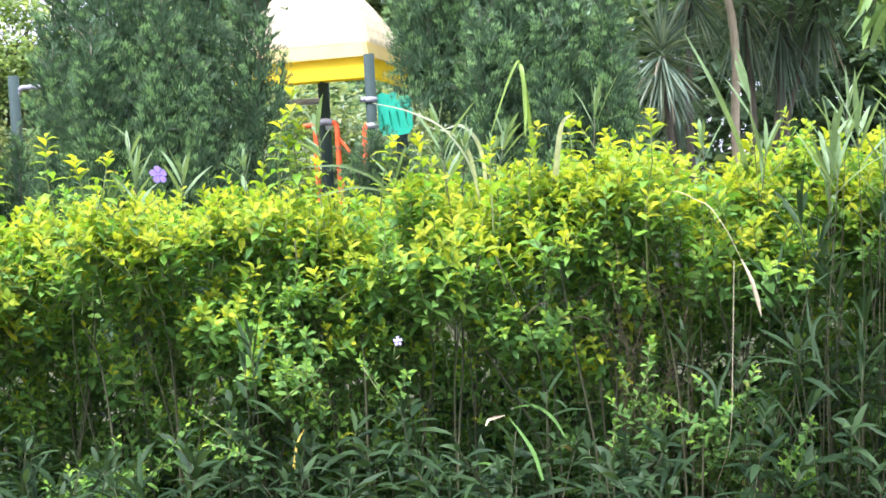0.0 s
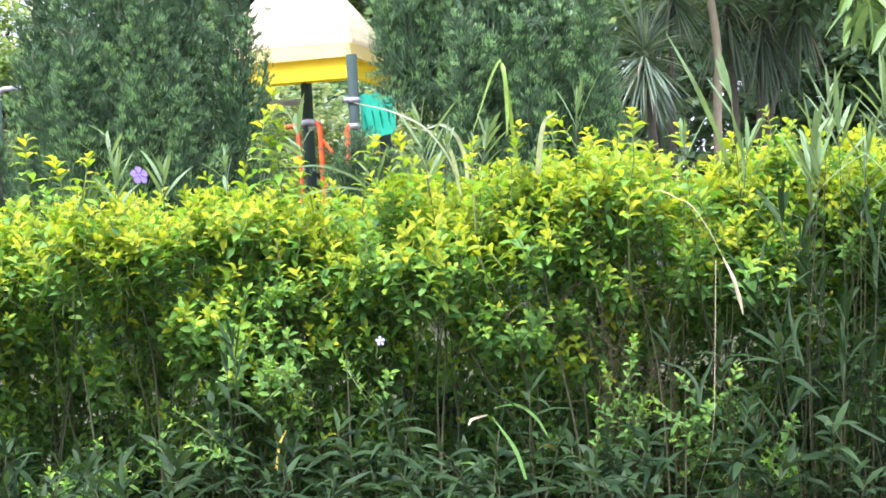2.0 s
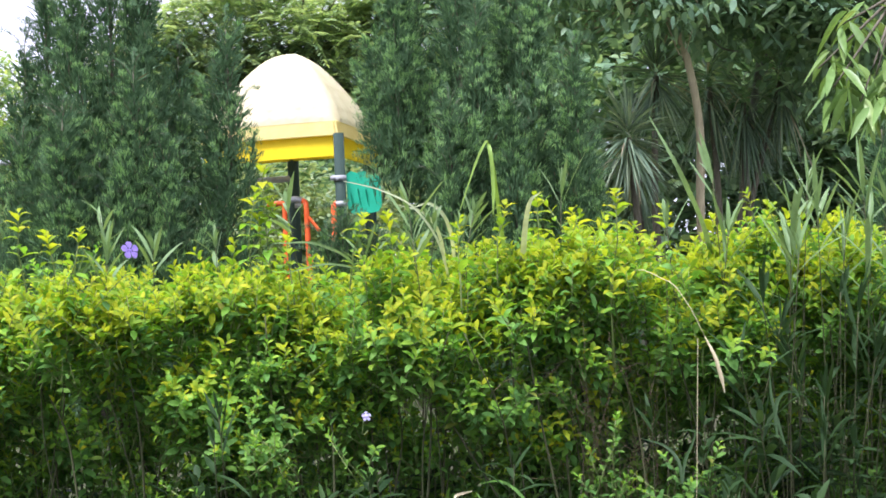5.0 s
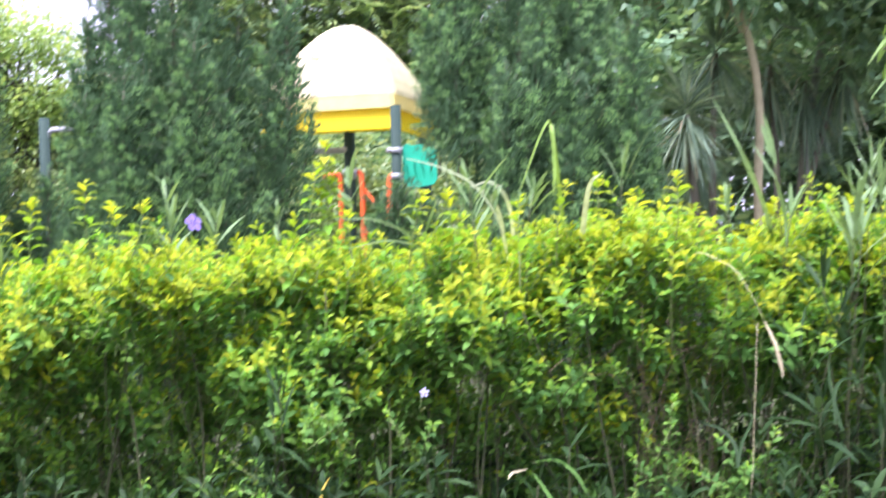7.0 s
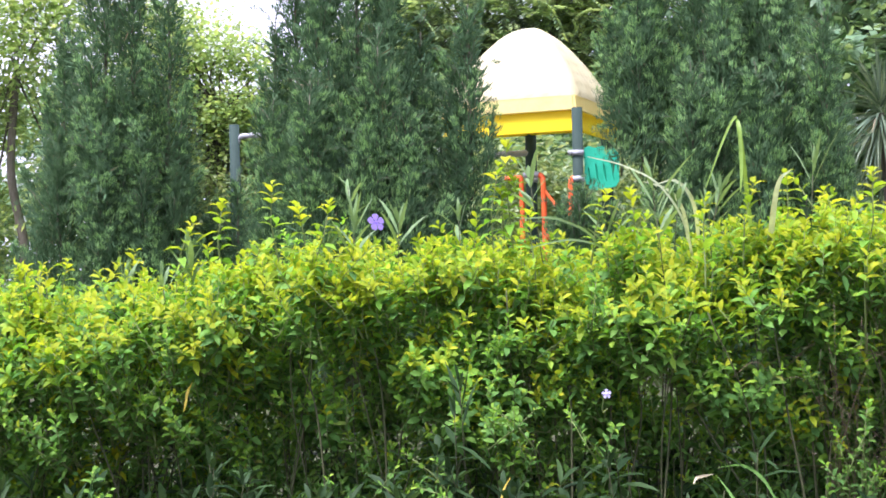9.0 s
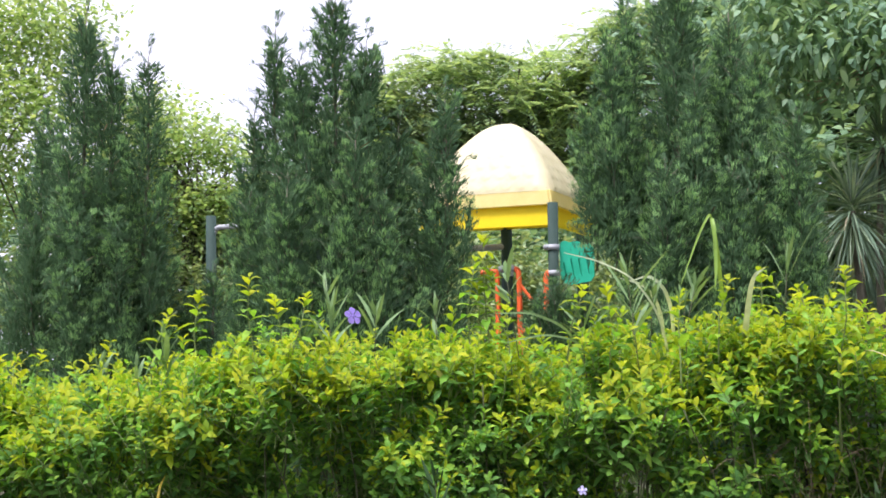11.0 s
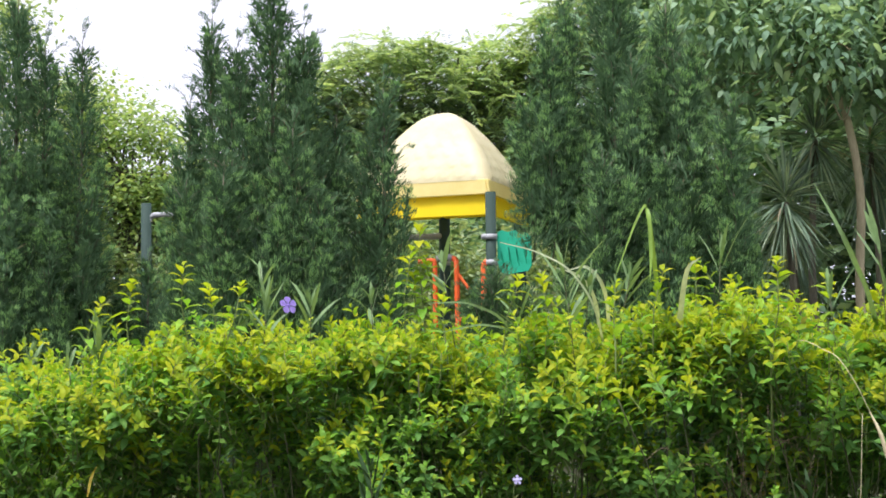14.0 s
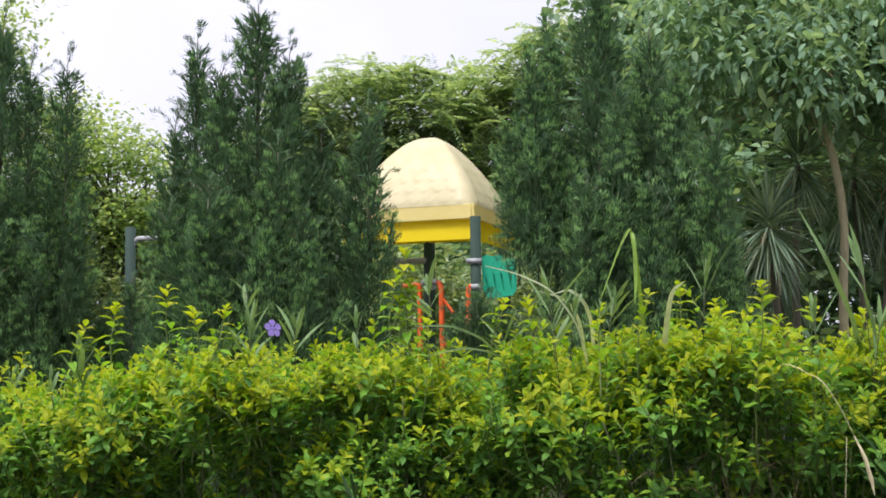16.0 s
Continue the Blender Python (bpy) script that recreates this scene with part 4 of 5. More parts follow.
def play_tower():
    cx, cy, turn = -1.29, 16.0, -15.7
    g = float(ground_height(cx, cy))
    ob = thing("play_tower", (cx, cy, g), "playground tower with a cream dome roof on dark green posts", "play tower")
    h, rim, apex = 0.83, 3.42, 4.55
    R = np.array(Matrix.Rotation(radians(turn), 3, "Z"))

    def put(v):
        return np.asarray(v) @ R.T + [cx, cy, 0]

    vs, ts, at = [], [], 0
    nv, ns = 44, 61
    for k in range(4):
        a = np.array(Matrix.Rotation(k * math.pi / 2, 3, "Z"))
        v = np.linspace(0, 1, nv)[:, None]
        s = np.linspace(-1, 1, ns)[None]
        half = (h - 0.012) * (1 - 0.985 * v ** 1.25) ** 0.72
        x = half * s
        z = rim + 0.17 + (apex - rim - 0.17) * (v - 0.05 * np.clip((v - 0.8) / 0.2, 0, 1) ** 2) / 0.95 + 0 * s
        # rows of scallops
        row = v * 7
        off = (np.floor(row) % 2) * 0.5
        cell = (x / 0.18 + off) % 1.0
        fr = row % 1.0
        edge = 0.14 + 0.95 * np.abs(cell - 0.5) ** 2 * 4 * 0.7
        bump = 0.011 * np.clip((fr - edge) / 0.10, 0, 1) * (1 - fr) * (np.abs(s) < 0.86) * (v < 0.97)
        y = -half - bump + 0 * s
        soft = 1 - 0.055 * np.clip((np.abs(s) - 0.76) / 0.24, 0, 1) ** 2 * np.ones_like(x)      # rounded corners
        p = np.stack([x * soft, y * soft, z], -1).reshape(-1, 3) @ a.T
        vs.append(put(p))
        i = (np.arange(nv - 1)[:, None] * ns + np.arange(ns - 1)[None]).ravel() + at
        ts += [np.stack([i, i + 1, i + ns + 1], 1), np.stack([i, i + ns + 1, i + ns], 1)]
        at += nv * ns
    roof = part("roof", welded(np.concatenate(vs), np.concatenate(ts)), M_ROOF, ob, "cream dome roof moulded in scalloped tiles")
    for k in range(4):
        for name, o, z0, z1, mat, text, bev in (("fascia", 0.012, rim, rim + 0.18, M_RIM, "smooth pale yellow rim of the roof", 0.012), ("skirt", -0.004, rim - 0.235, rim + 0.02, M_ROOF_IN, "bright yellow band under the rim", 0.006)):
            if name == "skirt" and k > 1:
                z0 = rim - 0.07
            bm = box_bm(-h - o, -h - o, z0, h + o - 0.034, -h - o + 0.03, z1)
            for v in bm.verts:      # the bands lean inwards
                lean = 0.05 if name == "skirt" else 0.03
                if v.co.z > (z0 + z1) / 2:
                    v.co.y += lean
                    v.co.x -= math.copysign(lean, v.co.x)
            bmesh.ops.rotate(bm, verts=bm.verts, cent=(0, 0, 0), matrix=Matrix.Rotation(k * math.pi / 2 + radians(turn), 3, "Z"))
            bmesh.ops.translate(bm, verts=bm.verts, vec=(cx, cy, 0))
            bm_part(name, bm, mat, roof, text, bev)
    # posts
    front = (-0.70, 14.90)
    for px, py, top in ((front[0], front[1], 3.43), (-1.39, 16.92, 3.5), (-2.14, 15.45, 3.43), (-0.42, 16.7, 3.43)):
        wide = 0.060 if py < 16 else 0.072
        part("post", tubes([np.array([(px, py, g), (px, py, 2.0), (px, py, top)])], [(wide, wide)], 16), M_POST, ob, "dark green-grey steel post")
    bm = box_bm(-0.78, -0.78, 1.62, 0.78, 0.78, 1.70)
    bmesh.ops.rotate(bm, verts=bm.verts, cent=(0, 0, 0), matrix=Matrix.Rotation(radians(turn), 3, "Z"))
    bmesh.ops.translate(bm, verts=bm.verts, vec=(cx, cy, 0))
    bm_part("deck", bm, M_DECK, ob, "dark coated deck", 0.01)
    # clamps and grey rails
    for px, py, z in ((front[0], front[1], 2.92), (front[0], front[1], 2.63), (-1.38, 16.92, 2.78)):
        part("clamp", tubes([np.array([(px, py, z - 0.03), (px, py, z + 0.03)])], [(0.072, 0.072)], 16), M_CLAMP, ob, "grey clamp ring")
    pipe([(-0.70, 14.90, 2.92), (-0.755, 14.88, 2.925), (-0.80, 14.86, 2.92)], 0.03, M_CLAMP, ob, "clamp_arm")
    pipe([(-1.40, 16.9, 3.13), (-1.62, 16.85, 3.12), (-1.85, 16.8, 3.11)], 0.04, M_CLAMP, ob, "grey_rail")
    pipe([(-1.36, 15.4, 2.72), (-1.27, 15.4, 2.745), (-1.18, 15.4, 2.73)], 0.036, M_CLAMP, ob, "grey_rail", "grey tube joint")
    # orange hand loops
    pipe([(-1.18, 15.4, 2.73), (-1.14, 15.38, 2.70), (-1.125, 15.36, 2.60), (-1.12, 15.36, 2.2), (-1.11, 15.36, 1.72)], 0.032, M_ORANGE, ob, "hand_loop", "orange bent steel hand loop")
    pipe([(-1.58, 15.4, 2.69), (-1.50, 15.4, 2.70), (-1.42, 15.4, 2.70), (-1.385, 15.4, 2.66), (-1.38, 15.4, 2.3), (-1.38, 15.4, 1.72)], 0.028, M_ORANGE, ob, "hand_loop", "orange bent steel hand loop")
    pipe([(-1.12, 15.36, 2.55), (-1.04, 15.34, 2.44), (-0.98, 15.32, 2.36)], 0.02, M_ORANGE, ob, "hand_rail", "orange slanting brace")
    pipe([(-0.70, 14.90, 2.63), (-0.74, 14.89, 2.64), (-0.78, 14.88, 2.60), (-0.785, 14.88, 2.40), (-0.785, 14.88, 1.75)], 0.032, M_ORANGE, ob, "hand_loop", "orange bent steel hand loop")
    pipe([(-1.12, 15.36, 2.06), (-0.98, 15.3, 1.93), (-0.82, 15.2, 1.84)], 0.024, M_ORANGE, ob, "hand_rail", "orange sloping rail")
    pipe([(-1.11, 15.36, 2.0), (-0.95, 15.3, 2.0), (-0.80, 15.2, 1.98)], 0.022, M_ORANGE, ob, "hand_rail", "orange rail")
    pipe([(-0.62, 15.0, 2.0), (-0.56, 14.95, 1.93), (-0.50, 14.9, 1.84)], 0.03, M_ORANGE, ob, "hand_rail", "orange rail end")
    pipe([(-0.50, 15.2, 1.96), (-0.46, 15.2, 1.95), (-0.40, 15.2, 1.93)], 0.03, M_PANEL, ob, "slide_lip", "teal plastic slide lip")
    # teal panel with slanted slots
    bm = bmesh.new()
    w, hh = 0.38, 0.50
    outline = [(0, 0.10), (0.04, 0.02), (0.12, 0.0), (w - 0.04, 0.04), (w, 0.1), (w, hh - 0.09), (w - 0.05, hh - 0.03), (w - 0.12, hh - 0.05), (w - 0.18, hh), (w - 0.27, hh - 0.02), (0.05, hh), (0, hh - 0.03)]
    slots = [(0.075 + 0.085 * k, 0.06 + 0.02 * k, 0.20 + 0.02 * (k % 2)) for k in range(4)]
    # strips between the slots, from a grid of cells
    n, m = 80, 100
    keep = {}

    def inside(x, z):
        c, j = False, len(outline) - 1
        for i in range(len(outline)):
            (xi, zi), (xj, zj) = outline[i], outline[j]
            if (zi > z) != (zj > z) and x < (xj - xi) * (z - zi) / (zj - zi) + xi:
                c = not c
            j = i
        return c

    def slotted(x, z):
        for sx, sz, sl in slots:
            t = (z - sz) / sl
            if 0 < t < 1 and abs(x - (sx - 0.035 * t)) < 0.011 * math.sqrt(max(0.0, 1 - abs(2 * t - 1) ** 3)):
                return True
        return False

    def corner(i, j):
        if (i, j) not in keep:
            keep[i, j] = bm.verts.new((-0.63 + w * i / n, 14.93 + 0.1 * i / n, 2.50 + hh * j / m))
        return keep[i, j]

    for i in range(n):
        for j in range(m):
            x, z = w * (i + 0.5) / n, hh * (j + 0.5) / m
            if inside(x, z) and not slotted(x, z):
                bm.faces.new([corner(i, j), corner(i + 1, j), corner(i + 1, j + 1), corner(i, j + 1)])
    ret = bmesh.ops.extrude_face_region(bm, geom=list(bm.faces))
    bmesh.ops.translate(bm, verts=[e for e in ret["geom"] if isinstance(e, bmesh.types.BMVert)], vec=(0.005, 0.022, 0))
    bmesh.ops.recalc_face_normals(bm, faces=list(bm.faces))
    bm_part("side_panel", bm, M_PANEL, ob, "teal plastic panel with slanted finger slots")
    bm = bmesh.new()
    plate = [[bm.verts.new((-0.615 + 0.93 * x + 0.008 * k, 14.956 + 0.26 * 0.93 * x + 0.012 * k, 2.52 + 0.92 * z)) for x, z in outline] for k in (0, 1)]
    bm.faces.new(plate[0])
    bm.faces.new(plate[1][::-1])
    for i in range(len(outline)):
        j = (i + 1) % len(outline)
        bm.faces.new((plate[0][i], plate[1][i], plate[1][j], plate[0][j]))
    bmesh.ops.recalc_face_normals(bm, faces=list(bm.faces))
    bm_part("panel_backing", bm, M_PANEL, ob)


play_tower()


def climber():
    g = float(ground_height(-5.3, 17))
    ob = thing("climbing_frame", (-5.34, 17.0, g), "dark green post with a grey rail, part of a climbing frame", "climbing frame")
    part("post", tubes([np.array([(-5.30, 17, g), (-5.32, 17, 2.0), (-5.34, 17, 3.64)])], [(0.068, 0.068)], 16), M_POST, ob, "dark green-grey steel post")
    pipe([(-5.30, 17, 3.40), (-5.26, 17, 3.47), (-5.15, 17, 3.49), (-4.6, 17, 3.49), (-3.9, 17, 3.49)], 0.034, M_CLAMP, ob, "grey_rail", "grey tube rail")
    part("post", tubes([np.array([(-3.9, 17, g), (-3.9, 17, 2.0), (-3.9, 17, 3.6)])], [(0.06, 0.06)], 16), M_POST, ob, "dark green-grey steel post")


climber()


def red_post():
    g = float(ground_height(-2.29, 14.8))
    ob = thing("red_post", (-2.29, 14.8, g), "small red painted post top behind the hedge", "post")
    part("shaft", tubes([np.array([(-2.29, 14.8, g), (-2.29, 14.8, 1.4), (-2.29, 14.8, 2.10)])], [(0.03, 0.03)], 12), M_RED, ob)
    part("cap", tubes([np.array([(-2.29, 14.8, 2.10), (-2.29, 14.8, 2.15), (-2.29, 14.8, 2.19)])], [(0.042, 0.012)], 12), M_RED, ob)


red_post()

# ---- weeds in and before the hedge ----
LANCE = ((0.18, 0.75), (0.48, 1.0), (0.78, 0.6))


def weed(x, y, z, height_leaf=0.13, pairs=7, lean=(0, 0), name="ruellia_weed", mat=M_WEED, label="upright weed with long narrow dark leaves", wide=0.021, gap=0.055, erect=0.9, single=False, into=None):
    """A weed whose tip stands at (x, y, z), with crossing pairs of long leaves."""
    g = float(ground_height(x, y)) - 0.02
    ob = None if into is not None else thing(name, (x + lean[0], y + lean[1], g), label, "weed", "weeds at the hedge")
    foot = np.array([x + lean[0], y + lean[1], g])
    tip = np.array([x, y, z])
    path = curve([foot, (foot * 0.45 + tip * 0.55) + np.array([rng.normal(0, 0.02), 0, 0]), tip], 6)
    if into is None:
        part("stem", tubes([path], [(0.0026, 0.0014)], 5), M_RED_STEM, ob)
    else:
        into.append(tubes([path], [(0.0026, 0.0014)], 4))
    d = unit(path[-1] - path[-4])
    th = rng.uniform(0, np.pi)
    rows = []
    dist = 0.0
    for k in range(pairs):
        q = dist / np.linalg.norm(tip - foot)
        if q > 0.85:
            break
        i = np.interp(1 - q, np.linspace(0, 1, len(path)), np.arange(len(path)))
        at = path[int(i)] + (path[min(int(i) + 1, len(path) - 1)] - path[int(i)]) * (i - int(i))
        op = min(1.25, (0.22 if erect > 1 else 0.35) + 0.24 * k / erect)
        for s in (0, np.pi):
            a = np.array([math.cos(th + s), math.sin(th + s), 0])
            ax = d * math.cos(op) + a * math.sin(op) + rng.normal(size=3) * 0.2
            if rng.random() < 0.14:
                continue
            rows.append((*at, *ax, *(d - a * 0.3), height_leaf * min(1, 0.6 + 0.2 * k) * rng.uniform(0.6, 1.2)))
        th += np.pi / 2 + rng.normal(0, 0.25)
        dist += gap * rng.uniform(0.7, 1.2) * (0.5 + 0.5 * min(1, k / 2))
    r = np.array(rows)
    bends = np.stack([rng.normal(0, 0.1, len(r)), rng.normal(0, 0.1, len(r)), -0.16 - 0.4 * rng.random(len(r))], 1) / max(1.0, erect)
    widths = wide * rng.uniform(0.8, 1.2, len(r))
    if into is not None:
        into.append(blades(r[:, :3], r[:, 3:6], r[:, 6:9], r[:, 9], widths, LANCE, bend=bends, fold=0.3))
    elif single:
        for k in range(len(r)):
            part("leaf", blades(r[k:k + 1, :3], r[k:k + 1, 3:6], r[k:k + 1, 6:9], r[k:k + 1, 9], widths[k:k + 1], LANCE, bend=bends[k:k + 1], fold=0.3), mat, ob)
    else:
        part("foliage", blades(r[:, :3], r[:, 3:6], r[:, 6:9], r[:, 9], widths, LANCE, bend=bends, fold=0.3), mat, ob)
    return ob


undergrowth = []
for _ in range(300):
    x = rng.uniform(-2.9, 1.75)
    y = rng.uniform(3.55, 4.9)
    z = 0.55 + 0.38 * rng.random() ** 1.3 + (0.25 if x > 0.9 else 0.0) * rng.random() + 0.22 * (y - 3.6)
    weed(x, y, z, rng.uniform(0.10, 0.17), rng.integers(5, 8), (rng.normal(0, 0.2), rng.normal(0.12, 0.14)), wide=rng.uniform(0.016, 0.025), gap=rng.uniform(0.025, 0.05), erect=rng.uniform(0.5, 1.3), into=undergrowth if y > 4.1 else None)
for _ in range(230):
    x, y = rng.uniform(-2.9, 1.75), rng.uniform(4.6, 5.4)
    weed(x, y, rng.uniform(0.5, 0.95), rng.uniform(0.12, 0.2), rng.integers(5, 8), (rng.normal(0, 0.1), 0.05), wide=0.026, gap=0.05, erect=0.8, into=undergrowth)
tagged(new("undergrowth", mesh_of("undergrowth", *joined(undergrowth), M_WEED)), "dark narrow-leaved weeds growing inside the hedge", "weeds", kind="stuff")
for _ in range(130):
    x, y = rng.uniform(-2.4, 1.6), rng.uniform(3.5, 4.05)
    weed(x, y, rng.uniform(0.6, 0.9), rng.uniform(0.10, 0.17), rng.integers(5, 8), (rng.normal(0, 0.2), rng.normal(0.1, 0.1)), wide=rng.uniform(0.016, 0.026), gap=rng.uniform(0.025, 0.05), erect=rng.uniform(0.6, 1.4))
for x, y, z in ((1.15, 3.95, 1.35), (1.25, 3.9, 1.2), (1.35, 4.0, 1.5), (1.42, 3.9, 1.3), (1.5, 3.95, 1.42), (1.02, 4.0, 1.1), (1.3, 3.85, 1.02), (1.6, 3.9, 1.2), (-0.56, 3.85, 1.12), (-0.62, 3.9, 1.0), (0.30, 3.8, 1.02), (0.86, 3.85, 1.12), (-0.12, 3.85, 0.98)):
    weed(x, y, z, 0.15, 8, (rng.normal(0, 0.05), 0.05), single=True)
CANE = "cane-like weed poking through the hedge, pale when tall, dark when low"
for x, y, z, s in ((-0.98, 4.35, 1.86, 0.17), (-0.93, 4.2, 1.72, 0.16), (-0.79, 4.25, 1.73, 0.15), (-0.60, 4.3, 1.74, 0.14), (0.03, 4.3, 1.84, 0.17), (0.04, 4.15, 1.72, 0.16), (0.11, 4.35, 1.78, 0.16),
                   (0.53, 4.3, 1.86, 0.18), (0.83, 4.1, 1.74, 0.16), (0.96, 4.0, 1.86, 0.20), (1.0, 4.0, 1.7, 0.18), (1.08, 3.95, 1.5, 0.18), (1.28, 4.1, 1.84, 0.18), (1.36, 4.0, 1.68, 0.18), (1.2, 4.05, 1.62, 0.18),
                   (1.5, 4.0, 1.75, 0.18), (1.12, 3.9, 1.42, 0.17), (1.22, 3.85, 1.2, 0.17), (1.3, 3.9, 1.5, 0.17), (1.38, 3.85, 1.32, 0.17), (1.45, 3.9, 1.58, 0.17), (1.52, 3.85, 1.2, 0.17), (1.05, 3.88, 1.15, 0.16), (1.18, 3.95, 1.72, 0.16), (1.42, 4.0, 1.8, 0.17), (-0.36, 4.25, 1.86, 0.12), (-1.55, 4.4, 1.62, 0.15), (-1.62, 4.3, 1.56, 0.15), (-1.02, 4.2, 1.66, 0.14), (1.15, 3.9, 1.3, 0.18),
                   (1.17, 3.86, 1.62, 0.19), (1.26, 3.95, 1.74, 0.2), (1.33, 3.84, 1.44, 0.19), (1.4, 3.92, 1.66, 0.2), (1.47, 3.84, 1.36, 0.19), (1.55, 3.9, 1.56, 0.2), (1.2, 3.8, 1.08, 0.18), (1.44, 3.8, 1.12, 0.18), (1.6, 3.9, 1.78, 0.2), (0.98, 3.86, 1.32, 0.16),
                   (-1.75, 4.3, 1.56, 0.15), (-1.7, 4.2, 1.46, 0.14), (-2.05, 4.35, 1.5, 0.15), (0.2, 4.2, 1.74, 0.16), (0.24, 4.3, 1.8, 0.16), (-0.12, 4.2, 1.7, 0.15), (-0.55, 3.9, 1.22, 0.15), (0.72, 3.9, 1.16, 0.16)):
    # tips up to 1.5 m take the dark weed leaf, higher ones the pale cane leaf
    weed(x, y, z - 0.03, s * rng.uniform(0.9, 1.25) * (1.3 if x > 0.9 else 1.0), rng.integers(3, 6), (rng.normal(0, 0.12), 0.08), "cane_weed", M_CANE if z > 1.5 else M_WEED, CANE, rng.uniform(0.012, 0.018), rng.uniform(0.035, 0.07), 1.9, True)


# ---- single blades, flowers and dry stalks ----
def ribbon(points, widths, n=8, face=(0, -1, 0.2)):
    """A folded strip of leaf along a curve."""
    p = curve(points, n)
    w = np.interp(np.linspace(0, 1, len(p)), np.linspace(0, 1, len(widths)), widths)[:, None] / 2
    d = unit(np.gradient(p, axis=0))
    s = unit(np.cross(d, np.tile(face, (len(p), 1))))
    f = np.cross(s, d)
    v = np.stack([p - s * w + f * w * 0.35, p, p + s * w + f * w * 0.35], 1).reshape(-1, 3)
    i = np.arange(len(p) - 1)[:, None] * 3
    t = [np.concatenate([i + a for a in tri], 1) for tri in ((0, 1, 3), (1, 4, 3), (1, 2, 4), (2, 5, 4))]
    return v, np.concatenate(t)


def deeper(points, f):
    """The same line pushed back along its lines of sight, into the hedge."""
    return [(x * f, y * f, 1.5 + (z - 1.5) * f) for x, y, z in points]


def grass_thing(name, foot, label, strips, mat=M_REED, category="grass"):
    ob = thing(name, foot, label, category)
    for pts, w in strips:
        part("blade", ribbon(pts, w), mat, ob)
    return ob


G = 0.2
grass_thing("reed", (0.36, 4.25, G), "tall green reed with its top bent over and hanging",
            [([(0.42, 4.7, G), (0.40, 4.65, 1.2), (0.35, 4.4, 1.58), (0.305, 4.2, 1.9), (0.292, 4.2, 1.99)], [0.012, 0.012, 0.013, 0.014, 0.009]),
             ([(0.292, 4.2, 1.99), (0.284, 4.195, 1.995), (0.25, 4.18, 1.93), (0.19, 4.15, 1.775)], [0.006, 0.008, 0.007, 0.002]),
             ([(0.295, 4.19, 1.985), (0.298, 4.17, 1.95), (0.30, 4.16, 1.84), (0.295, 4.15, 1.76)], [0.008, 0.012, 0.011, 0.003])])
grass_thing("reed", (1.0, 3.95, G), "long straight spear-like reed blade leaning over the hedge",
            [([(1.12, 4.7, G), (1.10, 4.6, 1.2), (1.0, 4.25, 1.6), (0.85, 3.9, 1.82), (0.755, 3.9, 2.02)], [0.012, 0.014, 0.020, 0.016, 0.002])], M_CANE)
grass_thing("reed", (0.36, 4.1, G), "pale arched reed blade among hedge tips",
            [(deeper([(0.38, 4.6, 1.0), (0.388, 4.5, 1.4), (0.39, 4.25, 1.62), (0.405, 4.12, 1.78), (0.44, 4.08, 1.82)], 1.0), [0.012, 0.016, 0.020, 0.014, 0.002])], M_PALE_BLADE)
grass_thing("reed", (0.15, 4.2, G), "thin grass stalk arching over the hedge",
            [([(0.17, 4.6, G), (0.165, 4.5, 1.3), (0.14, 4.25, 1.62), (0.06, 4.18, 1.78), (-0.05, 4.16, 1.85), (-0.17, 4.15, 1.885)], [0.006, 0.008, 0.008, 0.006, 0.005, 0.002]),
             (deeper([(0.15, 4.4, 1.45), (0.13, 4.22, 1.68), (0.08, 4.15, 1.77), (0.0, 4.12, 1.80)], 1.06), [0.010, 0.013, 0.010, 0.002]), (deeper([(0.16, 4.45, 1.4), (0.17, 4.3, 1.62), (0.15, 4.17, 1.74), (0.10, 4.14, 1.80), (0.04, 4.12, 1.79)], 1.06), [0.010, 0.012, 0.013, 0.010, 0.002])], M_PALE_BLADE)
grass_thing("reed", (-0.25, 4.1, G), "pale grass blade bowing across hedge tips",
            [([(-0.02, 4.6, G), (-0.05, 4.5, 1.2), (-0.13, 4.25, 1.58), (-0.24, 4.02, 1.68), (-0.38, 3.98, 1.69)], [0.006, 0.007, 0.009, 0.008, 0.002]),
             ([(-0.02, 4.6, 1.3), (-0.10, 4.3, 1.56), (-0.2, 4.0, 1.62), (-0.34, 3.95, 1.60)], [0.006, 0.008, 0.007, 0.002])], M_CANE)


def seed_stalk():
    ob = thing("dry_grass_stalk", (0.74, 3.95, G), "dry straw-coloured grass stalk with a drooping seed head", "grass")
    part("stalk", tubes([curve([(0.66, 4.6, G), (0.66, 4.5, 1.0), (0.69, 4.1, 1.52), (0.75, 3.76, 1.53), (0.80, 3.7, 1.46), (0.845, 3.7, 1.365)], 6)], [(0.0016, 0.001)], 5), M_DRY, ob)
    part("seed_head", joined([ribbon([(0.845, 3.7, 1.365), (0.868, 3.7, 1.31), (0.885, 3.7, 1.25), (0.893, 3.7, 1.205)], [0.004, 0.009, 0.012, 0.002]),
                              ribbon([(0.845, 3.7, 1.365), (0.872, 3.692, 1.30), (0.887, 3.69, 1.235)], [0.004, 0.010, 0.002], face=(0.6, -1, 0))]), M_DRY, ob, "pale drooping husk")
    ob = thing("dry_grass_stalk", (0.79, 3.7, G), "thin straight dry grass stalk before the hedge", "grass")
    part("stalk", tubes([curve([(0.80, 4.25, G), (0.795, 4.0, 0.62), (0.80, 3.74, 0.86), (0.81, 3.7, 1.1), (0.825, 3.7, 1.36)], 6)], [(0.0015, 0.0008)], 5), M_DRY, ob)


seed_stalk()


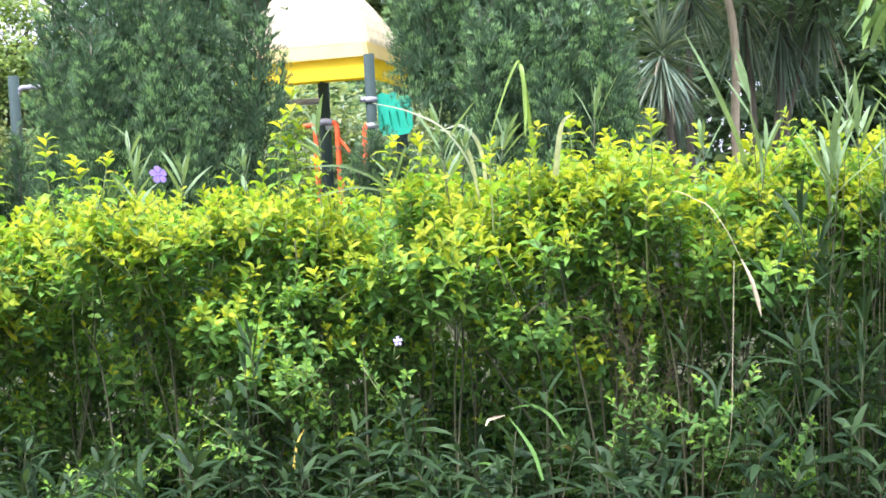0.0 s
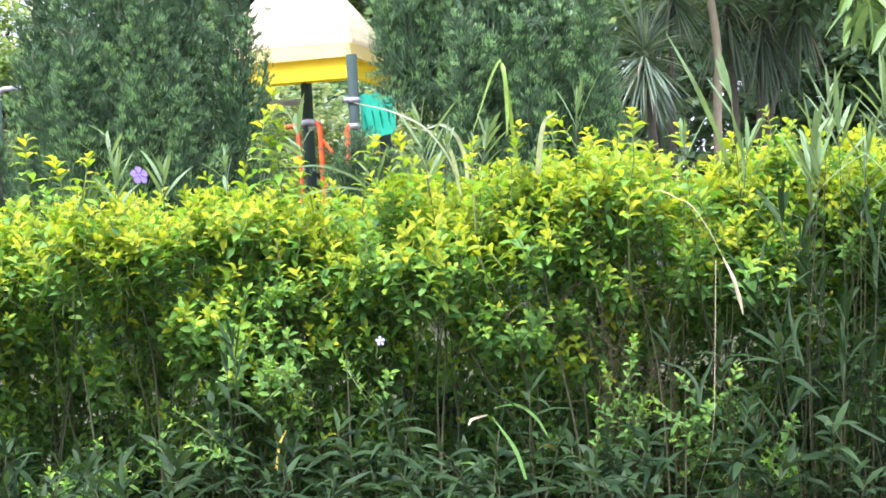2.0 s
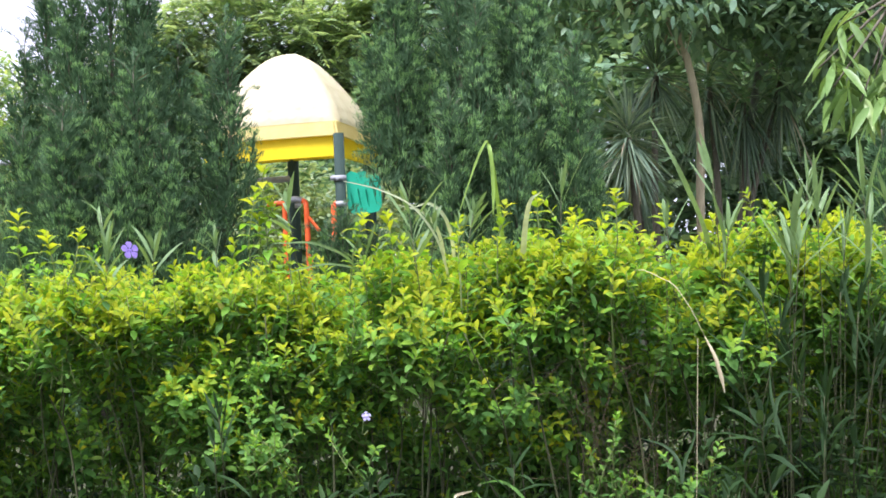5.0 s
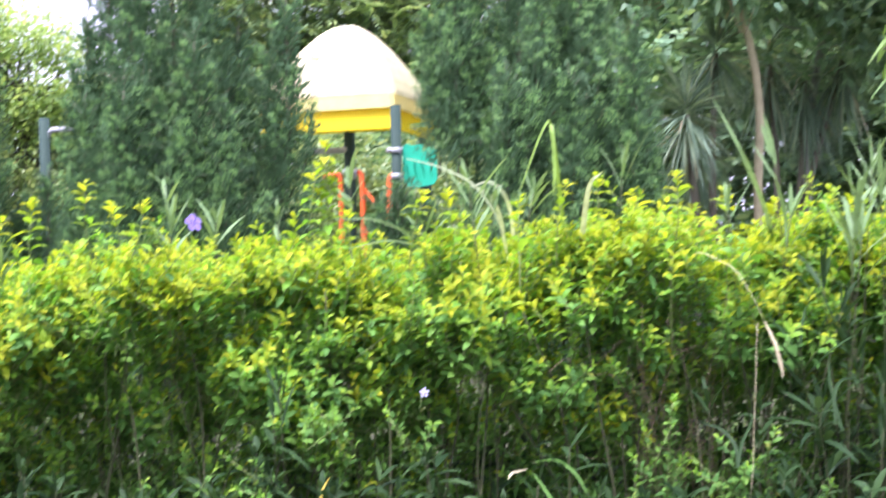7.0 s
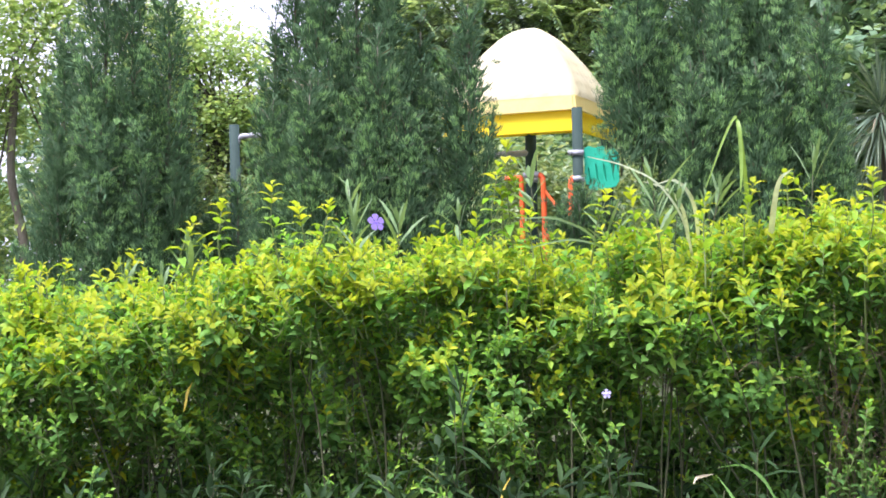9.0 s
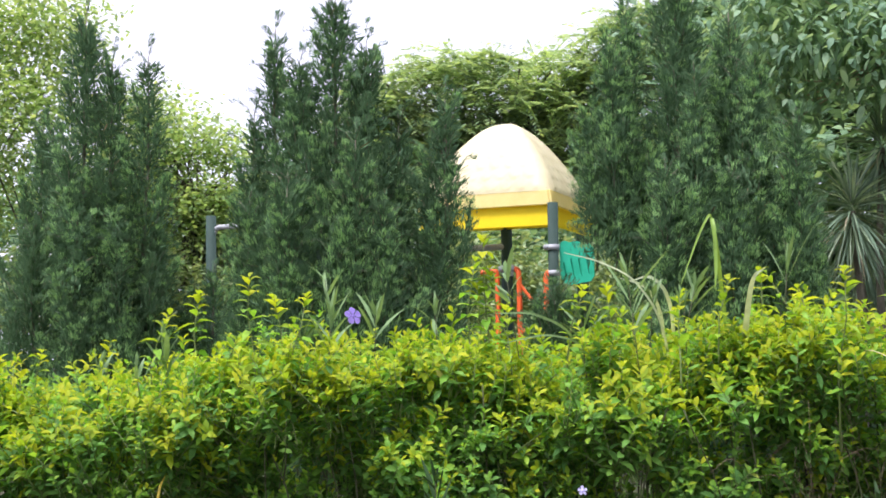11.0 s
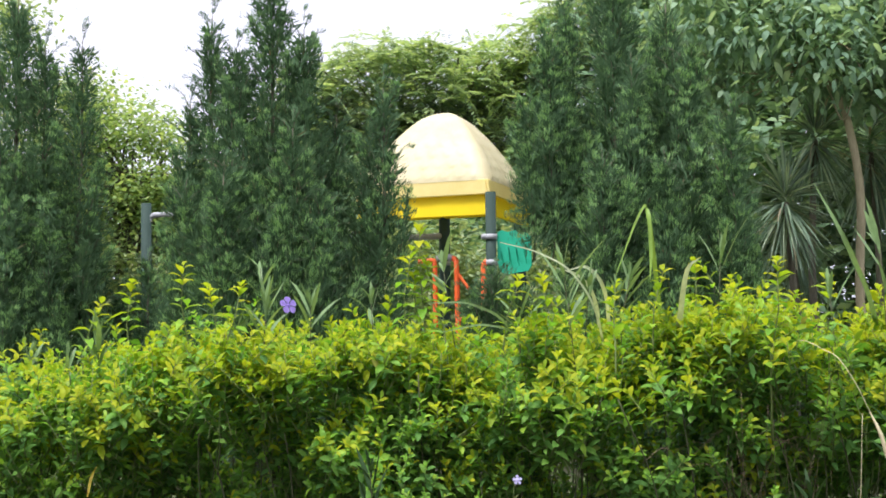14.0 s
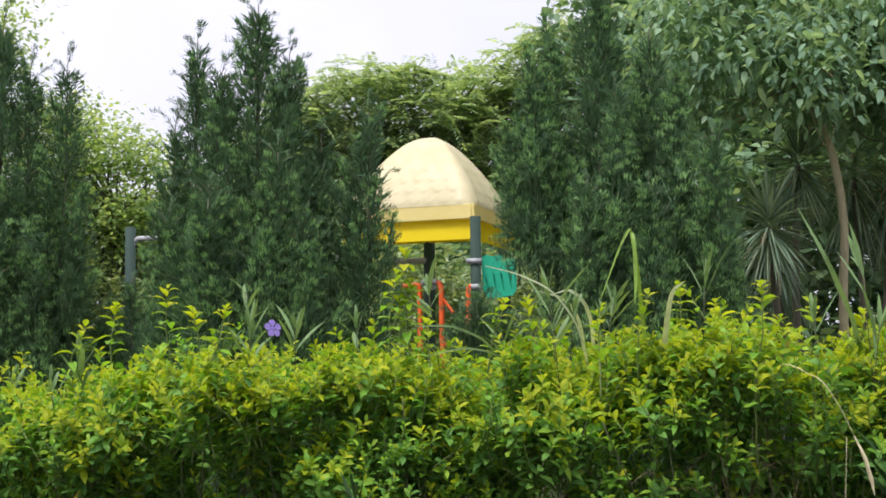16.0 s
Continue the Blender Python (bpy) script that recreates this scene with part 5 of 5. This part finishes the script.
def flower(x, y, z, facing, size, mat, label, stem=0.12):
    """A five-lobed trumpet flower on a thin stalk."""
    ob = thing("ruellia_flower", (x, y + 0.02, z - stem), label, "flower")
    f = unit(facing)
    u = unit(np.cross(f, [0, 0, 1.0]))
    v = np.cross(u, f)
    c = np.array([x, y, z])
    part("stalk", tubes([curve([c + [0.0, 0.02 + (0.12 - stem), -stem], c - f * 0.05 + [0, 0, -0.04], c - f * 0.03], 5)], [(0.0015, 0.0015)], 5), M_GREEN_STEM, ob)
    part("tube", tubes([np.array([c - f * 0.03, c - f * 0.015, c])], [(0.003, 0.008)], 8), mat, ob)
    for k in range(5):
        a = 2 * np.pi * k / 5 + 0.3
        out = u * math.cos(a) + v * math.sin(a)
        soup = blades([c + out * 0.004], [out * 0.95 + f * 0.25], [f], size * 0.62, size * 0.56, ((0.3, 0.6), (0.62, 1.0), (0.88, 0.7)), bend=[-f * 0.25], fold=0.12)
        part("petal", soup, mat, ob)


flower(-0.865, 4.25, 1.70, (0.9, -1, 0.5), 0.046, M_PETAL, "violet five-lobed flower above the hedge tips")
flower(-0.114, 3.74, 1.181, (0.3, -1, 0.3), 0.017, M_PALE_PETAL, "small pale lilac flower low in the hedge", 0.05)
flower(-1.19, 3.6, 0.77, (0.6, -1, 0.5), 0.042, M_PETAL, "violet five-lobed flower among low weeds")
grass_thing("dying_leaf", (-0.41, 3.8, 0.8), "yellow dying leaf hanging in the weeds", [([(-0.40, 3.85, 0.93), (-0.415, 3.8, 0.90), (-0.425, 3.78, 0.84), (-0.43, 3.78, 0.80)], [0.002, 0.006, 0.007, 0.002])], M_YELLOW_LEAF, "leaf")
grass_thing("dying_leaf", (-1.48, 3.9, 1.0), "yellow dying leaf hanging in the hedge", [([(-1.42, 4.03, 1.20), (-1.425, 4.0, 1.17), (-1.43, 3.99, 1.13), (-1.435, 3.99, 1.11)], [0.002, 0.009, 0.008, 0.002])], M_YELLOW_LEAF, "leaf")


def dry_twigs():
    ob = thing("dead_shrub", (0.66, 4.25, G), "dead bush of fine brown twigs inside the hedge", "shrub")
    paths = []
    for _ in range(44):
        b = (0.66 + rng.normal(0, 0.09), 4.5 + rng.normal(0, 0.04), G)
        e = (0.66 + rng.normal(0, 0.15), 4.02 + rng.normal(0, 0.07), rng.uniform(0.9, 1.5))
        paths.append(curve([b, ((b[0] * 2 + e[0]) / 3 + rng.normal(0, 0.03), 4.2, 0.85), e], 5))
    for _ in range(9):
        s = np.array([0.45 + rng.normal(0, 0.1), 4.08 + rng.normal(0, 0.05), 1.22 + rng.normal(0, 0.04)])
        paths.append(curve([s, s + [0.07, -0.02, 0.03 + rng.normal(0, 0.03)], s + [0.14, 0, rng.normal(0, 0.07)]], 4))
    part("twig_tangle", tubes(paths, [(0.0009, 0.0004)] * len(paths), 4), M_TWIG, ob, kind="stuff")


dry_twigs()


# ---- long single leaves arching out of the weeds ----
for line, widths in (
    ([(0.270, 3.700, 0.780), (0.250, 3.740, 0.850), (0.220, 3.780, 0.900), (0.190, 3.820, 0.940)], [0.012, 0.020, 0.012, 0.002]),
    ([(0.340, 3.750, 0.890), (0.310, 3.790, 0.940), (0.260, 3.830, 0.970), (0.200, 3.870, 0.960)], [0.008, 0.016, 0.012, 0.002]),
    ([(1.270, 3.700, 0.830), (1.220, 3.740, 0.860), (1.180, 3.780, 0.880), (1.140, 3.820, 0.840)], [0.010, 0.018, 0.014, 0.002]),
    ([(0.770, 3.750, 0.950), (0.770, 3.790, 1.010), (0.740, 3.830, 1.050), (0.680, 3.870, 1.070)], [0.010, 0.018, 0.014, 0.002]),
    ([(0.770, 3.750, 0.950), (0.790, 3.790, 1.010), (0.820, 3.830, 1.050), (0.850, 3.870, 1.100)], [0.010, 0.016, 0.012, 0.002]),
    ([(1.060, 3.720, 1.050), (1.050, 3.760, 1.130), (1.050, 3.800, 1.190), (1.060, 3.840, 1.280)], [0.010, 0.018, 0.012, 0.002]),
    ([(1.040, 3.720, 1.070), (1.050, 3.760, 1.150), (1.090, 3.800, 1.190), (1.160, 3.840, 1.180)], [0.010, 0.020, 0.014, 0.002]),
    ([(0.160, 3.700, 0.770), (0.150, 3.740, 0.800), (0.120, 3.780, 0.820), (0.080, 3.820, 0.810)], [0.010, 0.018, 0.012, 0.002]),
):
    grass_thing("weed_leaf", line[0], "long pale green leaf arching out of the weeds", [(line, [0.6 * w for w in widths])], M_WEED if line[0][0] > 0.7 else M_MATURE, "leaf")
grass_thing("dying_leaf", (0.120, 3.750, 0.930), "brown curled dead leaf among the weeds", [([(0.120, 3.750, 0.930), (0.130, 3.790, 0.940), (0.150, 3.830, 0.940), (0.180, 3.870, 0.940)], [0.003, 0.008, 0.008, 0.002])], M_DRY, "leaf")
